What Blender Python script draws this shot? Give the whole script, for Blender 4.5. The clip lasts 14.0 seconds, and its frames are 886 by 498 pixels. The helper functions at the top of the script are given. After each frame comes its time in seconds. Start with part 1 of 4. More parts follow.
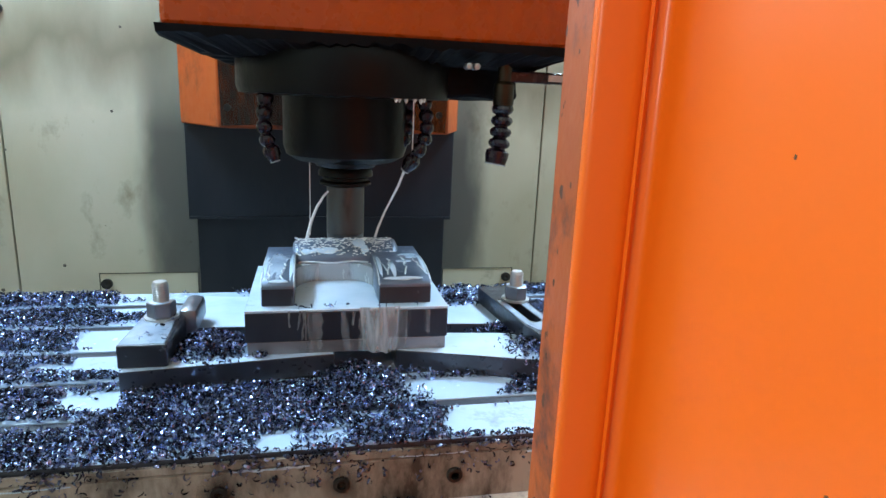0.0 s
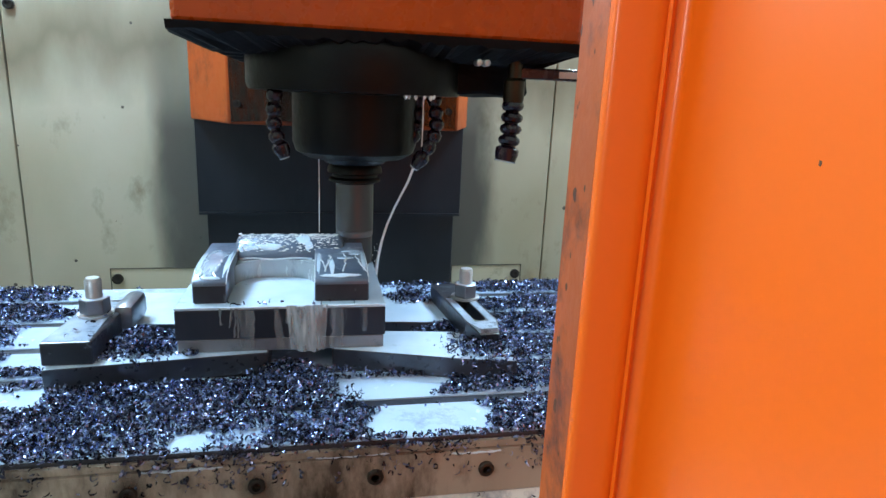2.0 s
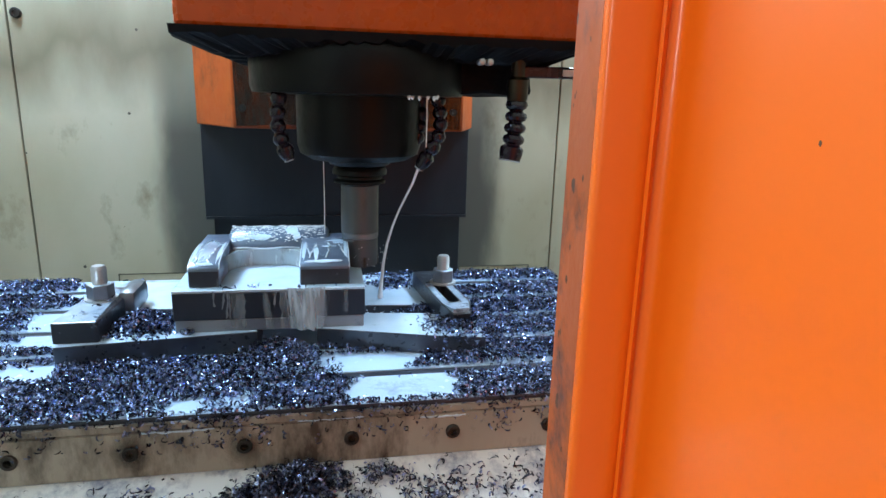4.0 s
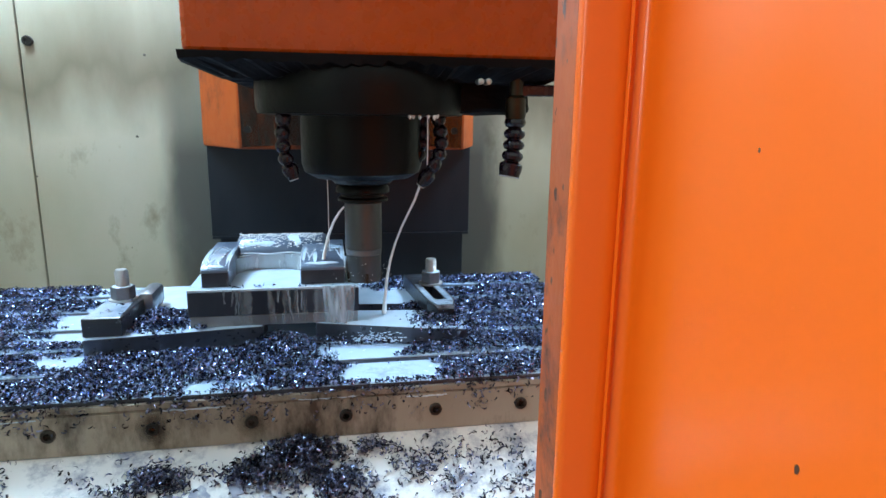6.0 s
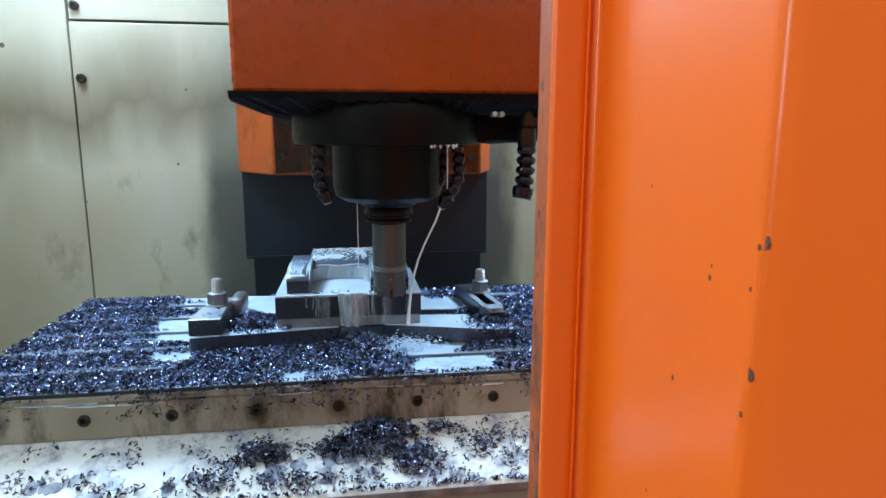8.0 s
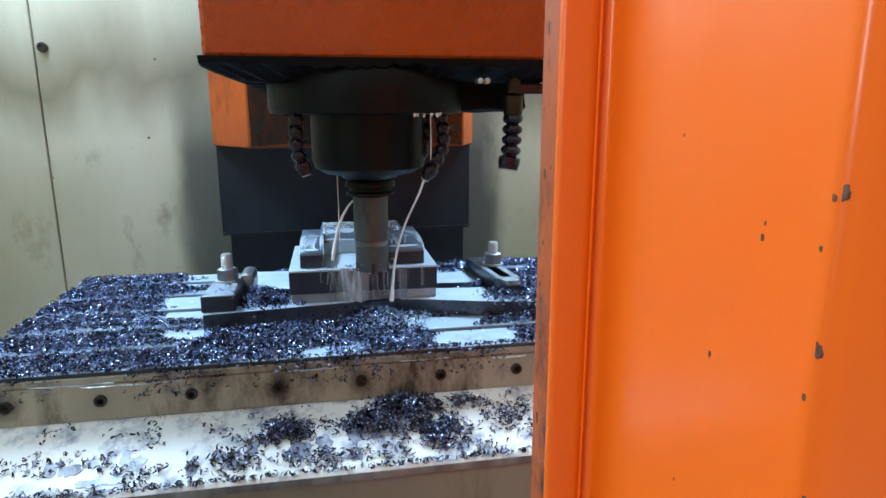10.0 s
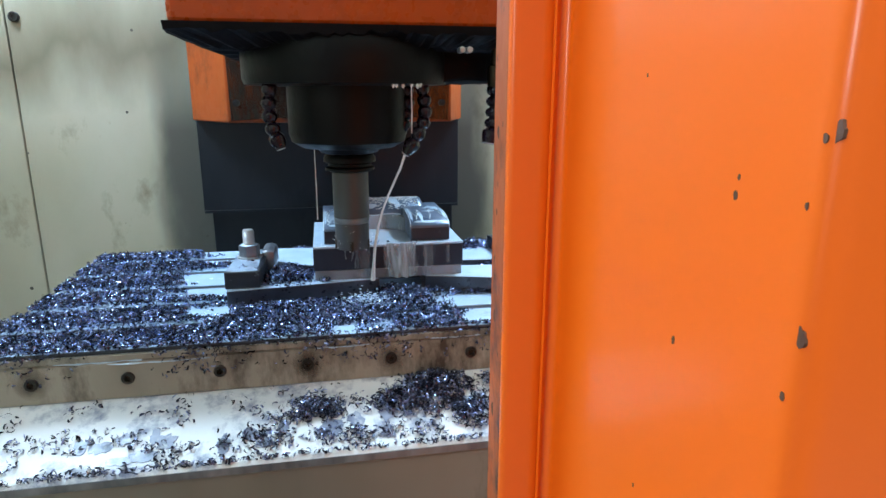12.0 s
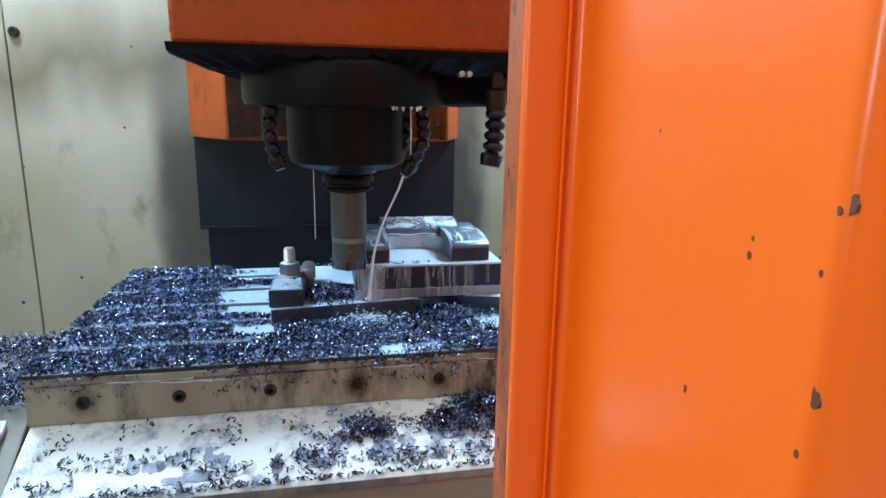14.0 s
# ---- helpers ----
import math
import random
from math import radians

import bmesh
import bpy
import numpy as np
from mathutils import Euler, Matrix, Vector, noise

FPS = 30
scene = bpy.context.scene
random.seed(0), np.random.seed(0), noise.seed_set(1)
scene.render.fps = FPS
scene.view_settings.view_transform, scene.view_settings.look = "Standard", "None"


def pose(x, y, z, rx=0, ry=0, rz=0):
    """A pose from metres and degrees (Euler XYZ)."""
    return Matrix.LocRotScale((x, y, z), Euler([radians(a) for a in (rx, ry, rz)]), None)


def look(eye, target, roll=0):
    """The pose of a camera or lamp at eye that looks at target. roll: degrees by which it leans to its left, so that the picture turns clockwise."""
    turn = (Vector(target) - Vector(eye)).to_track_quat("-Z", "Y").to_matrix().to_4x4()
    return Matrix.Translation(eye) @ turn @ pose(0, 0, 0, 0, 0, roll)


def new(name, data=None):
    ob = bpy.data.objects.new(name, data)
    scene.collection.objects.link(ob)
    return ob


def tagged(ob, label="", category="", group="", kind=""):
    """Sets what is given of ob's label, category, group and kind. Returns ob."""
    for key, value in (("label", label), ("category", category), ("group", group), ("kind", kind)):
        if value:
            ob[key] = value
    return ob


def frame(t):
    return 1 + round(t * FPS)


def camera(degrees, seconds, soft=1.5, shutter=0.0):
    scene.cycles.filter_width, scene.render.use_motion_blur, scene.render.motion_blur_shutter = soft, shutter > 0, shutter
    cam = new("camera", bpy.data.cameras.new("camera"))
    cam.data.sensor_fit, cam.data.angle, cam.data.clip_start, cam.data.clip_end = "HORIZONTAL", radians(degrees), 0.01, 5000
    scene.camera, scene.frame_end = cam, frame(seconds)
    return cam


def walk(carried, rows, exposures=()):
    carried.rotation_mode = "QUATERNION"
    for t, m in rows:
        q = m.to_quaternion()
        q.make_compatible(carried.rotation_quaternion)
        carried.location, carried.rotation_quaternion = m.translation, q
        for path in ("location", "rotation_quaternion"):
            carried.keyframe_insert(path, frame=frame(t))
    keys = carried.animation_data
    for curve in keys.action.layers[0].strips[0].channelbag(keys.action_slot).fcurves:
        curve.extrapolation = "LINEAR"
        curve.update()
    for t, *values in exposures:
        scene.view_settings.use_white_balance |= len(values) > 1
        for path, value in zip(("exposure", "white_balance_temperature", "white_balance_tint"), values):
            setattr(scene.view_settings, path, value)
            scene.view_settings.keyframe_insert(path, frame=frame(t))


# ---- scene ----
cam = camera(71.26, 14.0, soft=1.5, shutter=0.3)
ROWS = [
    (0, -0.0470, -0.8734, 1.2125, -11.762, -13.419, -2.361),
    (0.5, -0.0473, -0.8707, 1.2124, -11.218, -13.671, -2.308),
    (1, -0.0474, -0.8717, 1.2150, -11.308, -13.875, -2.466),
    (1.5, -0.0486, -0.8735, 1.2157, -11.493, -13.942, -2.746),
    (2, -0.0471, -0.8701, 1.2140, -10.927, -13.855, -2.403),
    (2.5, -0.0462, -0.8706, 1.2132, -10.602, -13.735, -2.202),
    (3, -0.0445, -0.8689, 1.2113, -10.721, -13.841, -1.702),
    (5.5, -0.0434, -0.8737, 1.2108, -10.081, -12.401, -1.412),
    (6, -0.0433, -0.8858, 1.2107, -10.129, -11.959, -0.675),
    (6.5, -0.0423, -0.9045, 1.2114, -9.628, -11.648, 0.582),
    (7, -0.0368, -0.9572, 1.2189, -11.436, -9.651, 1.079),
    (7.5, -0.0439, -0.9857, 1.2196, -8.475, -10.362, -0.344),
    (8, -0.0566, -0.9661, 1.2200, -8.403, -9.985, -0.032),
    (8.5, -0.0612, -0.9490, 1.2139, -9.164, -11.667, 0.130),
    (11, -0.0499, -0.9306, 1.2076, -10.679, -12.681, 0.109),
    (11.5, -0.0410, -0.9204, 1.2024, -10.878, -13.811, 0.047),
    (12, -0.0338, -0.9133, 1.2005, -10.664, -14.006, 0.003),
    (12.5, -0.0365, -0.9092, 1.2009, -10.481, -14.359, -0.023),
    (13, -0.0370, -0.9105, 1.2010, -11.175, -14.074, -0.559),
    (13.5, -0.0397, -0.9110, 1.2051, -10.798, -13.445, -0.755),
    (14, -0.0404, -0.9140, 1.2089, -11.165, -12.567, -0.844),
]
TABLE = [
    (0, 0.0000, -0.0000),
    (0.5, -0.0213, 0.0018),
    (1, -0.0422, 0.0012),
    (1.5, -0.0641, 0.0002),
    (2, -0.0844, 0.0047),
    (2.5, -0.0995, 0.0167),
    (3, -0.1053, 0.0366),
    (5.5, -0.1182, 0.1431),
    (6, -0.1204, 0.1636),
    (6.5, -0.1181, 0.1873),
    (7, -0.1029, 0.2005),
    (7.5, -0.0819, 0.1999),
    (8, -0.0597, 0.2024),
    (8.5, -0.0376, 0.2028),
    (11, 0.0174, 0.2061),
    (11.5, 0.0399, 0.2056),
    (12, 0.0616, 0.2062),
    (12.5, 0.0814, 0.2082),
    (13, 0.1039, 0.2098),
    (13.5, 0.1257, 0.2090),
    (14, 0.1299, 0.1964),
]
walk(cam, [(t, pose(x, y, z, 90 + pitch, roll, yaw)) for t, x, y, z, yaw, pitch, roll in ROWS],
     [(0, 0.0), (6.3, 0.0), (7.2, -0.17), (8.6, -0.17), (10.8, -0.02), (14, 0.0)])

# ---- light ----
world = bpy.data.worlds.new("workshop")
world.use_nodes = True
scene.world = world
world.node_tree.nodes["Background"].inputs[0].default_value = (0.75, 0.85, 1.0, 1)
world.node_tree.nodes["Background"].inputs[1].default_value = 0.25


def area_lamp(name, m, sx, sy, watts, colour):
    data = bpy.data.lights.new(name, "AREA")
    data.shape, data.size, data.size_y, data.energy, data.color = "RECTANGLE", sx, sy, watts, colour
    ob = new(name, data)
    ob.matrix_basis = m
    return ob


# the machine's own work lights on both sides of the head, the workshop's light behind, and added unseen lights
COOL = (0.53, 0.76, 1.0)
area_lamp("work_light_left", look((-0.70, 0.40, 1.98), (-0.28, 0.08, 0.9)), 0.6, 0.16, 37, COOL)
area_lamp("work_light_right", look((0.78, 0.40, 1.98), (0.30, 0.06, 0.9)), 0.6, 0.16, 44, COOL)
# added fill for the apron and the front of the head and block
area_lamp("fill_light_front", look((-0.66, -0.22, 1.85), (0.05, -0.24, 0.9)), 0.4, 0.10, 6, COOL)
area_lamp("workshop_light", look((-1.0, -1.5, 2.35), (0.0, -0.8, 1.2)), 0.9, 0.5, 15, (1.0, 0.98, 0.96))
# unseen tall light for the highlight on the door's fold, an assumed window
area_lamp("assumed_window_light", look((-3.46, -2.6, 2.2), (0.0, -2.6, 2.2)), 0.7, 1.9, 46, (0.97, 0.98, 1.0))
# added fill that brightens the door's front face
area_lamp("fill_light_east", look((1.3, -2.6, 3.3), (0.7, -1.6, 0.0)), 1.3, 0.9, 80, (1.0, 0.98, 0.96))


# ---- materials ----
def mat(name, a, b, rough=0.5, metal=0.0, scale=6.0, bump=0.1, fine=90.0, rough_var=0.15, dirt=None, dirt_amount=0.0, dirt_scale=3.0, stretch=(1, 1, 1), random_value=0.0, spec=0.5, coat=0.0):
    m = bpy.data.materials.new(name)
    m.use_nodes = True
    nt = m.node_tree
    n, ln = nt.nodes, nt.links
    bsdf = n["Principled BSDF"]
    tc = n.new("ShaderNodeTexCoord")
    mp = n.new("ShaderNodeMapping")
    mp.inputs["Scale"].default_value = stretch
    ln.new(tc.outputs["Object"], mp.inputs["Vector"])
    big = n.new("ShaderNodeTexNoise")
    big.inputs["Scale"].default_value, big.inputs["Detail"].default_value = scale, 6
    small = n.new("ShaderNodeTexNoise")
    small.inputs["Scale"].default_value, small.inputs["Detail"].default_value = fine, 4
    ln.new(mp.outputs[0], big.inputs["Vector"])
    ln.new(mp.outputs[0], small.inputs["Vector"])
    ramp = n.new("ShaderNodeValToRGB")
    ramp.color_ramp.elements[0].position, ramp.color_ramp.elements[1].position = 0.3, 0.7
    ramp.color_ramp.elements[0].color, ramp.color_ramp.elements[1].color = (*a, 1), (*b, 1)
    ln.new(big.outputs["Fac"], ramp.inputs["Fac"])
    colour = ramp.outputs[0]
    if dirt:
        spots = n.new("ShaderNodeTexNoise")
        spots.inputs["Scale"].default_value, spots.inputs["Detail"].default_value, spots.inputs["Roughness"].default_value = dirt_scale, 8, 0.7
        ln.new(mp.outputs[0], spots.inputs["Vector"])
        cut = n.new("ShaderNodeMapRange")
        cut.inputs["From Min"].default_value, cut.inputs["From Max"].default_value = 0.66 - 0.3 * dirt_amount, 0.76 - 0.2 * dirt_amount
        ln.new(spots.outputs["Fac"], cut.inputs["Value"])
        mix = n.new("ShaderNodeMix")
        mix.data_type = "RGBA"
        ln.new(cut.outputs[0], mix.inputs["Factor"])
        ln.new(colour, mix.inputs["A"])
        mix.inputs["B"].default_value = (*dirt, 1)
        colour = mix.outputs["Result"]
    # a few islands come out much brighter, painting glints into their colour
    if random_value:
        geo = n.new("ShaderNodeNewGeometry")
        hsv = n.new("ShaderNodeHueSaturation")
        pw = n.new("ShaderNodeMath")
        pw.operation = "POWER"
        pw.inputs[1].default_value = 2.8
        ln.new(geo.outputs["Random Per Island"], pw.inputs[0])
        vr = n.new("ShaderNodeMapRange")
        vr.inputs["To Min"].default_value, vr.inputs["To Max"].default_value = 1 - random_value, 1 + 4 * random_value
        ln.new(pw.outputs[0], vr.inputs["Value"])
        ln.new(vr.outputs[0], hsv.inputs["Value"])
        ln.new(colour, hsv.inputs["Color"])
        colour = hsv.outputs[0]
    ln.new(colour, bsdf.inputs["Base Color"])
    rr = n.new("ShaderNodeMapRange")
    rr.inputs["To Min"].default_value, rr.inputs["To Max"].default_value = max(0.03, rough - rough_var), min(1, rough + rough_var)
    ln.new(small.outputs["Fac"], rr.inputs["Value"])
    ln.new(rr.outputs[0], bsdf.inputs["Roughness"])
    bsdf.inputs["Metallic"].default_value = metal
    bsdf.inputs["Specular IOR Level"].default_value = spec
    bsdf.inputs["Coat Weight"].default_value = coat
    bsdf.inputs["Coat Roughness"].default_value = 0.12
    if bump:
        bp = n.new("ShaderNodeBump")
        bp.inputs["Strength"].default_value, bp.inputs["Distance"].default_value = bump, 0.002
        ln.new(small.outputs["Fac"], bp.inputs["Height"])
        ln.new(bp.outputs[0], bsdf.inputs["Normal"])
    return m


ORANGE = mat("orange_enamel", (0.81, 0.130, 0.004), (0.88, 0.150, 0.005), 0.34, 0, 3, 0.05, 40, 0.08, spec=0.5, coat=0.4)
# the door's orange, duller, with the dimmer light at the head in its colour
ORANGE_DIM = mat("orange_dull_dimmed_enamel", (0.38, 0.049, 0.003), (0.48, 0.064, 0.004), 0.28, 0, 4, 0.05, 60, 0.08, (0.30, 0.045, 0.005), 0.12, 5)
# darkened again for the head's shade on the carriage, with oil blotches
CARRIAGE = mat("oily_shade_dimmed_orange_enamel", (0.24, 0.038, 0.003), (0.36, 0.060, 0.004), 0.5, 0, 5, 0.08, 60, 0.1, (0.07, 0.014, 0.006), 0.56, 6, spec=0.3)
CHIPPED = mat("worn_edge_paint", (0.30, 0.06, 0.010), (0.46, 0.095, 0.014), 0.5, 0, 14, 0.3, 90, 0.15, (0.03, 0.02, 0.018), 0.6, 28)
STEELMARK = mat("bare_steel_chip", (0.050, 0.022, 0.013), (0.125, 0.058, 0.035), 0.55, 0.1, 60, 0.3, 200)
BEIGE = mat("beige_enamel_panel", (0.47, 0.42, 0.29), (0.56, 0.51, 0.36), 0.42, 0, 2.2, 0.05, 50, 0.1, (0.30, 0.27, 0.18), 0.12, 7)


def stained_shaded_wall():
    """Beige enamel with blotches of oil and a ragged band of painted shade beside the column."""
    m = mat("stained_shaded_beige_enamel", (0.36, 0.32, 0.215), (0.50, 0.46, 0.35), 0.34, 0, 3.0, 0.06, 50, 0.1, (0.21, 0.175, 0.105), 0.26, 4, (1, 1, 0.6))
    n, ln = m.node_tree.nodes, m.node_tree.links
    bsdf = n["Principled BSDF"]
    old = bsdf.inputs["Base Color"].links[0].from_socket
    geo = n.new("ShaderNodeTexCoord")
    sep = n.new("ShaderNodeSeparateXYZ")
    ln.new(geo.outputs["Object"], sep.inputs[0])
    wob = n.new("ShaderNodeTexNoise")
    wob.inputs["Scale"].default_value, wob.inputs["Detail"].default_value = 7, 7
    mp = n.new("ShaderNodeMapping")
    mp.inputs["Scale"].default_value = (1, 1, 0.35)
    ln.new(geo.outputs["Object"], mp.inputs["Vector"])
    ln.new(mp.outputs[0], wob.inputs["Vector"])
    # shade on both sides of the column, painted into the wall colour
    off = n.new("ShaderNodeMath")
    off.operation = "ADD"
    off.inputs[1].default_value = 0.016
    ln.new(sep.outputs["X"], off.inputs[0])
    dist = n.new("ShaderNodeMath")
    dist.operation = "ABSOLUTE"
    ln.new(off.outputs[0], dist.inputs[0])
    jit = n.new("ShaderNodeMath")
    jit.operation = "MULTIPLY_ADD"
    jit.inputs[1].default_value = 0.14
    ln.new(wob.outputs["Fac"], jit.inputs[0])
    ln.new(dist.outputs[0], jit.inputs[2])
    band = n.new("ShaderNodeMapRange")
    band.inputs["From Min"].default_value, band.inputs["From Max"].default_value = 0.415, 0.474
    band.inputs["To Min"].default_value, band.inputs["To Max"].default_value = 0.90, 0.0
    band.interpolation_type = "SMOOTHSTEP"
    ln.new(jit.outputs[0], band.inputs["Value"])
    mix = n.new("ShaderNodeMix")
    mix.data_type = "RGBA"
    # the painted shade thins out higher up
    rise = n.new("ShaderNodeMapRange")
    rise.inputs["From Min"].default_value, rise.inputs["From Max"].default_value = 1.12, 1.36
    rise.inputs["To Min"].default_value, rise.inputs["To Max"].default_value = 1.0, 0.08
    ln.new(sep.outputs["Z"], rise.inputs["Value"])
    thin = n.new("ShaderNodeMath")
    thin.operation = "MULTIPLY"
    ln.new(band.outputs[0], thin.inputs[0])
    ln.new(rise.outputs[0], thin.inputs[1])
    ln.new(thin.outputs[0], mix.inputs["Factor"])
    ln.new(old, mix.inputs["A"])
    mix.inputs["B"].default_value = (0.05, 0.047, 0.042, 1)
    # brown cloud of oil mist across the middle of the panel
    rag = n.new("ShaderNodeMath")
    rag.operation = "MULTIPLY_ADD"
    rag.inputs[1].default_value = 0.26
    ln.new(wob.outputs["Fac"], rag.inputs[0])
    ln.new(sep.outputs["Z"], rag.inputs[2])
    mist = n.new("ShaderNodeValToRGB")
    e = mist.color_ramp.elements
    e[0].position, e[0].color = 0.640, (0, 0, 0, 1)
    e[1].position, e[1].color = 0.705, (0.80, 0.80, 0.80, 1)
    top = e.new(0.80)
    top.color = (0, 0, 0, 1)
    half = n.new("ShaderNodeMath")
    half.operation = "MULTIPLY"
    half.inputs[1].default_value = 0.5
    ln.new(rag.outputs[0], half.inputs[0])
    ln.new(half.outputs[0], mist.inputs["Fac"])
    haze = n.new("ShaderNodeMix")
    haze.data_type = "RGBA"
    ln.new(mist.outputs[0], haze.inputs["Factor"])
    ln.new(old, haze.inputs["A"])
    haze.inputs["B"].default_value = (0.120, 0.090, 0.050, 1)
    ln.new(haze.outputs["Result"], mix.inputs["A"])
    # small dark spatter
    vor = n.new("ShaderNodeTexVoronoi")
    vor.inputs["Scale"].default_value = 16
    ln.new(geo.outputs["Object"], vor.inputs["Vector"])
    patch = n.new("ShaderNodeTexNoise")
    patch.inputs["Scale"].default_value = 5
    ln.new(geo.outputs["Object"], patch.inputs["Vector"])
    lim = n.new("ShaderNodeMapRange")
    lim.inputs["From Min"].default_value, lim.inputs["From Max"].default_value = 0.36, 0.66
    lim.inputs["To Min"].default_value, lim.inputs["To Max"].default_value = 0.0, 0.10
    ln.new(patch.outputs["Fac"], lim.inputs["Value"])
    less = n.new("ShaderNodeMath")
    less.operation = "LESS_THAN"
    ln.new(vor.outputs["Distance"], less.inputs[0])
    ln.new(lim.outputs[0], less.inputs[1])
    mix2 = n.new("ShaderNodeMix")
    mix2.data_type = "RGBA"
    ln.new(less.outputs[0], mix2.inputs["Factor"])
    ln.new(mix.outputs["Result"], mix2.inputs["A"])
    mix2.inputs["B"].default_value = (0.07, 0.06, 0.045, 1)
    ln.new(mix2.outputs["Result"], bsdf.inputs["Base Color"])
    return m


WALL_PAINT = stained_shaded_wall()
SEAM = mat("dark_seam", (0.05, 0.045, 0.03), (0.10, 0.09, 0.06), 0.8, 0, 20)
COVER = mat("oily_steel_cover", (0.013, 0.015, 0.020), (0.030, 0.033, 0.041), 0.40, 0.4, 5, 0.15, 60, 0.15, (0.014, 0.016, 0.021), 0.5, 5, (1, 1, 0.35), spec=0.4)
BLACK = mat("black_rubber_grime", (0.002, 0.002, 0.003), (0.006, 0.005, 0.007), 0.6, 0, 12, 0.6, 90, spec=0.12)
# oily steel, its colour lowered further for the shade under the head
SPINDLE = mat("oily_shade_dark_steel", (0.0032, 0.0030, 0.0036), (0.008, 0.0074, 0.0084), 0.40, 0.05, 9, 0.25, 80, 0.12, (0.0025, 0.0025, 0.003), 0.4, 12, spec=0.18)
TOOLSTEEL = mat("ground_tool_steel", (0.062, 0.066, 0.07), (0.12, 0.125, 0.13), 0.38, 0.5, 14, 0.12, 120, 0.1, (0.035, 0.035, 0.035), 0.3, 30, (1, 1, 0.2))
TABLE_TOP = mat("wet_ground_iron", (0.40, 0.54, 0.70), (0.53, 0.67, 0.81), 0.24, 0.1, 7, 0.06, 60, 0.1, (0.28, 0.35, 0.44), 0.22, 13, coat=0.6)
TABLE_SIDE = mat("grimy_beige_casting", (0.27, 0.25, 0.205), (0.44, 0.41, 0.345), 0.5, 0, 9, 0.3, 80, 0.15, (0.06, 0.048, 0.036), 0.56, 9, (1, 1, 0.4))
APRON = mat("white_enamel_apron", (0.58, 0.59, 0.57), (0.70, 0.71, 0.68), 0.45, 0, 5, 0.05, 60, 0.1, (0.17, 0.19, 0.26), 0.56, 16)
SKIRT = mat("grey_beige_enamel", (0.19, 0.185, 0.155), (0.26, 0.25, 0.215), 0.45, 0, 5, 0.08, 50, 0.1, (0.13, 0.115, 0.09), 0.3, 6, (1, 1, 0.25))
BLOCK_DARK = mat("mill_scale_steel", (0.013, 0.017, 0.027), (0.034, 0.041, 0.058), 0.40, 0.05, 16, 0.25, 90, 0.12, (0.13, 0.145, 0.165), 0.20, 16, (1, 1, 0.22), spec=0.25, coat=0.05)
BLOCK_BAND = mat("ground_steel_band", (0.19, 0.205, 0.225), (0.29, 0.31, 0.33), 0.35, 0.5, 14, 0.15, 90, 0.12, (0.09, 0.10, 0.115), 0.3, 16)
MILLED = mat("dark_wet_bar_steel", (0.022, 0.027, 0.038), (0.065, 0.075, 0.095), 0.3, 0.4, 16, 0.2, 120, 0.1, (0.018, 0.02, 0.026), 0.35, 20, coat=0.3)
LOBE_STEEL = mat("blue_milled_steel", (0.075, 0.105, 0.155), (0.16, 0.21, 0.29), 0.36, 0.4, 22, 0.15, 140, 0.1, (0.45, 0.53, 0.61), 0.20, 26, coat=0.2)
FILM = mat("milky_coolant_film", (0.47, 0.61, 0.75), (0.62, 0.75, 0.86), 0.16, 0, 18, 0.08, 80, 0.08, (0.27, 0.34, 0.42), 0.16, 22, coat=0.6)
RUNNEL = mat("thin_coolant_run", (0.50, 0.58, 0.64), (0.70, 0.78, 0.83), 0.12, 0, 60, 0.05, 90, 0.06, coat=0.6)
STREAK = mat("grey_coolant_streak", (0.09, 0.10, 0.115), (0.24, 0.265, 0.29), 0.2, 0, 40, 0.05, 90, 0.06, stretch=(1, 1, 0.3), coat=0.4)
SLOT_DARK = mat("dark_slot_tone", (0.012, 0.014, 0.02), (0.035, 0.04, 0.055), 0.4, 0.2, 20, 0.3, 120)
COOLANT = mat("milky_coolant", (0.80, 0.84, 0.86), (0.88, 0.91, 0.92), 0.08, 0, 12, 0.05, 60, 0.04, coat=0.8)
CLAMP = mat("dark_forged_clamp", (0.010, 0.012, 0.016), (0.035, 0.040, 0.050), 0.32, 0.25, 14, 0.25, 90, 0.12, (0.24, 0.28, 0.33), 0.26, 26, coat=0.3)
STUD = mat("galvanised_bolt", (0.42, 0.43, 0.44), (0.58, 0.59, 0.60), 0.35, 0.6, 30, 0.2, 150)
NUT = mat("dark_nut_steel", (0.14, 0.15, 0.17), (0.28, 0.29, 0.31), 0.35, 0.7, 30, 0.2, 120)
CHIP = mat("blued_steel_swarf", (0.055, 0.070, 0.130), (0.155, 0.19, 0.31), 0.26, 0.85, 60, 0.0, 60, 0.08, random_value=0.86)
CHIP_DARK = mat("oily_dark_swarf", (0.045, 0.054, 0.095), (0.125, 0.145, 0.225), 0.28, 0.8, 60, 0.0, 60, 0.1, random_value=0.75)
HOSE = mat("purple_grey_plastic_hose", (0.007, 0.003, 0.008), (0.018, 0.009, 0.020), 0.25, 0, 20, 0.1, 90, spec=0.3, coat=0.25)
WET_PALE = mat("pale_wet_plastic", (0.30, 0.31, 0.33), (0.50, 0.52, 0.55), 0.2, 0, 60, 0.1, 120, coat=0.5)
BRASS = mat("oily_brass", (0.022, 0.016, 0.010), (0.055, 0.040, 0.024), 0.4, 0.6, 20, 0.2, 90)
BOLT_DARK = mat("black_oxide_screw", (0.02, 0.018, 0.016), (0.05, 0.045, 0.04), 0.4, 0.6, 40, 0.2, 120)
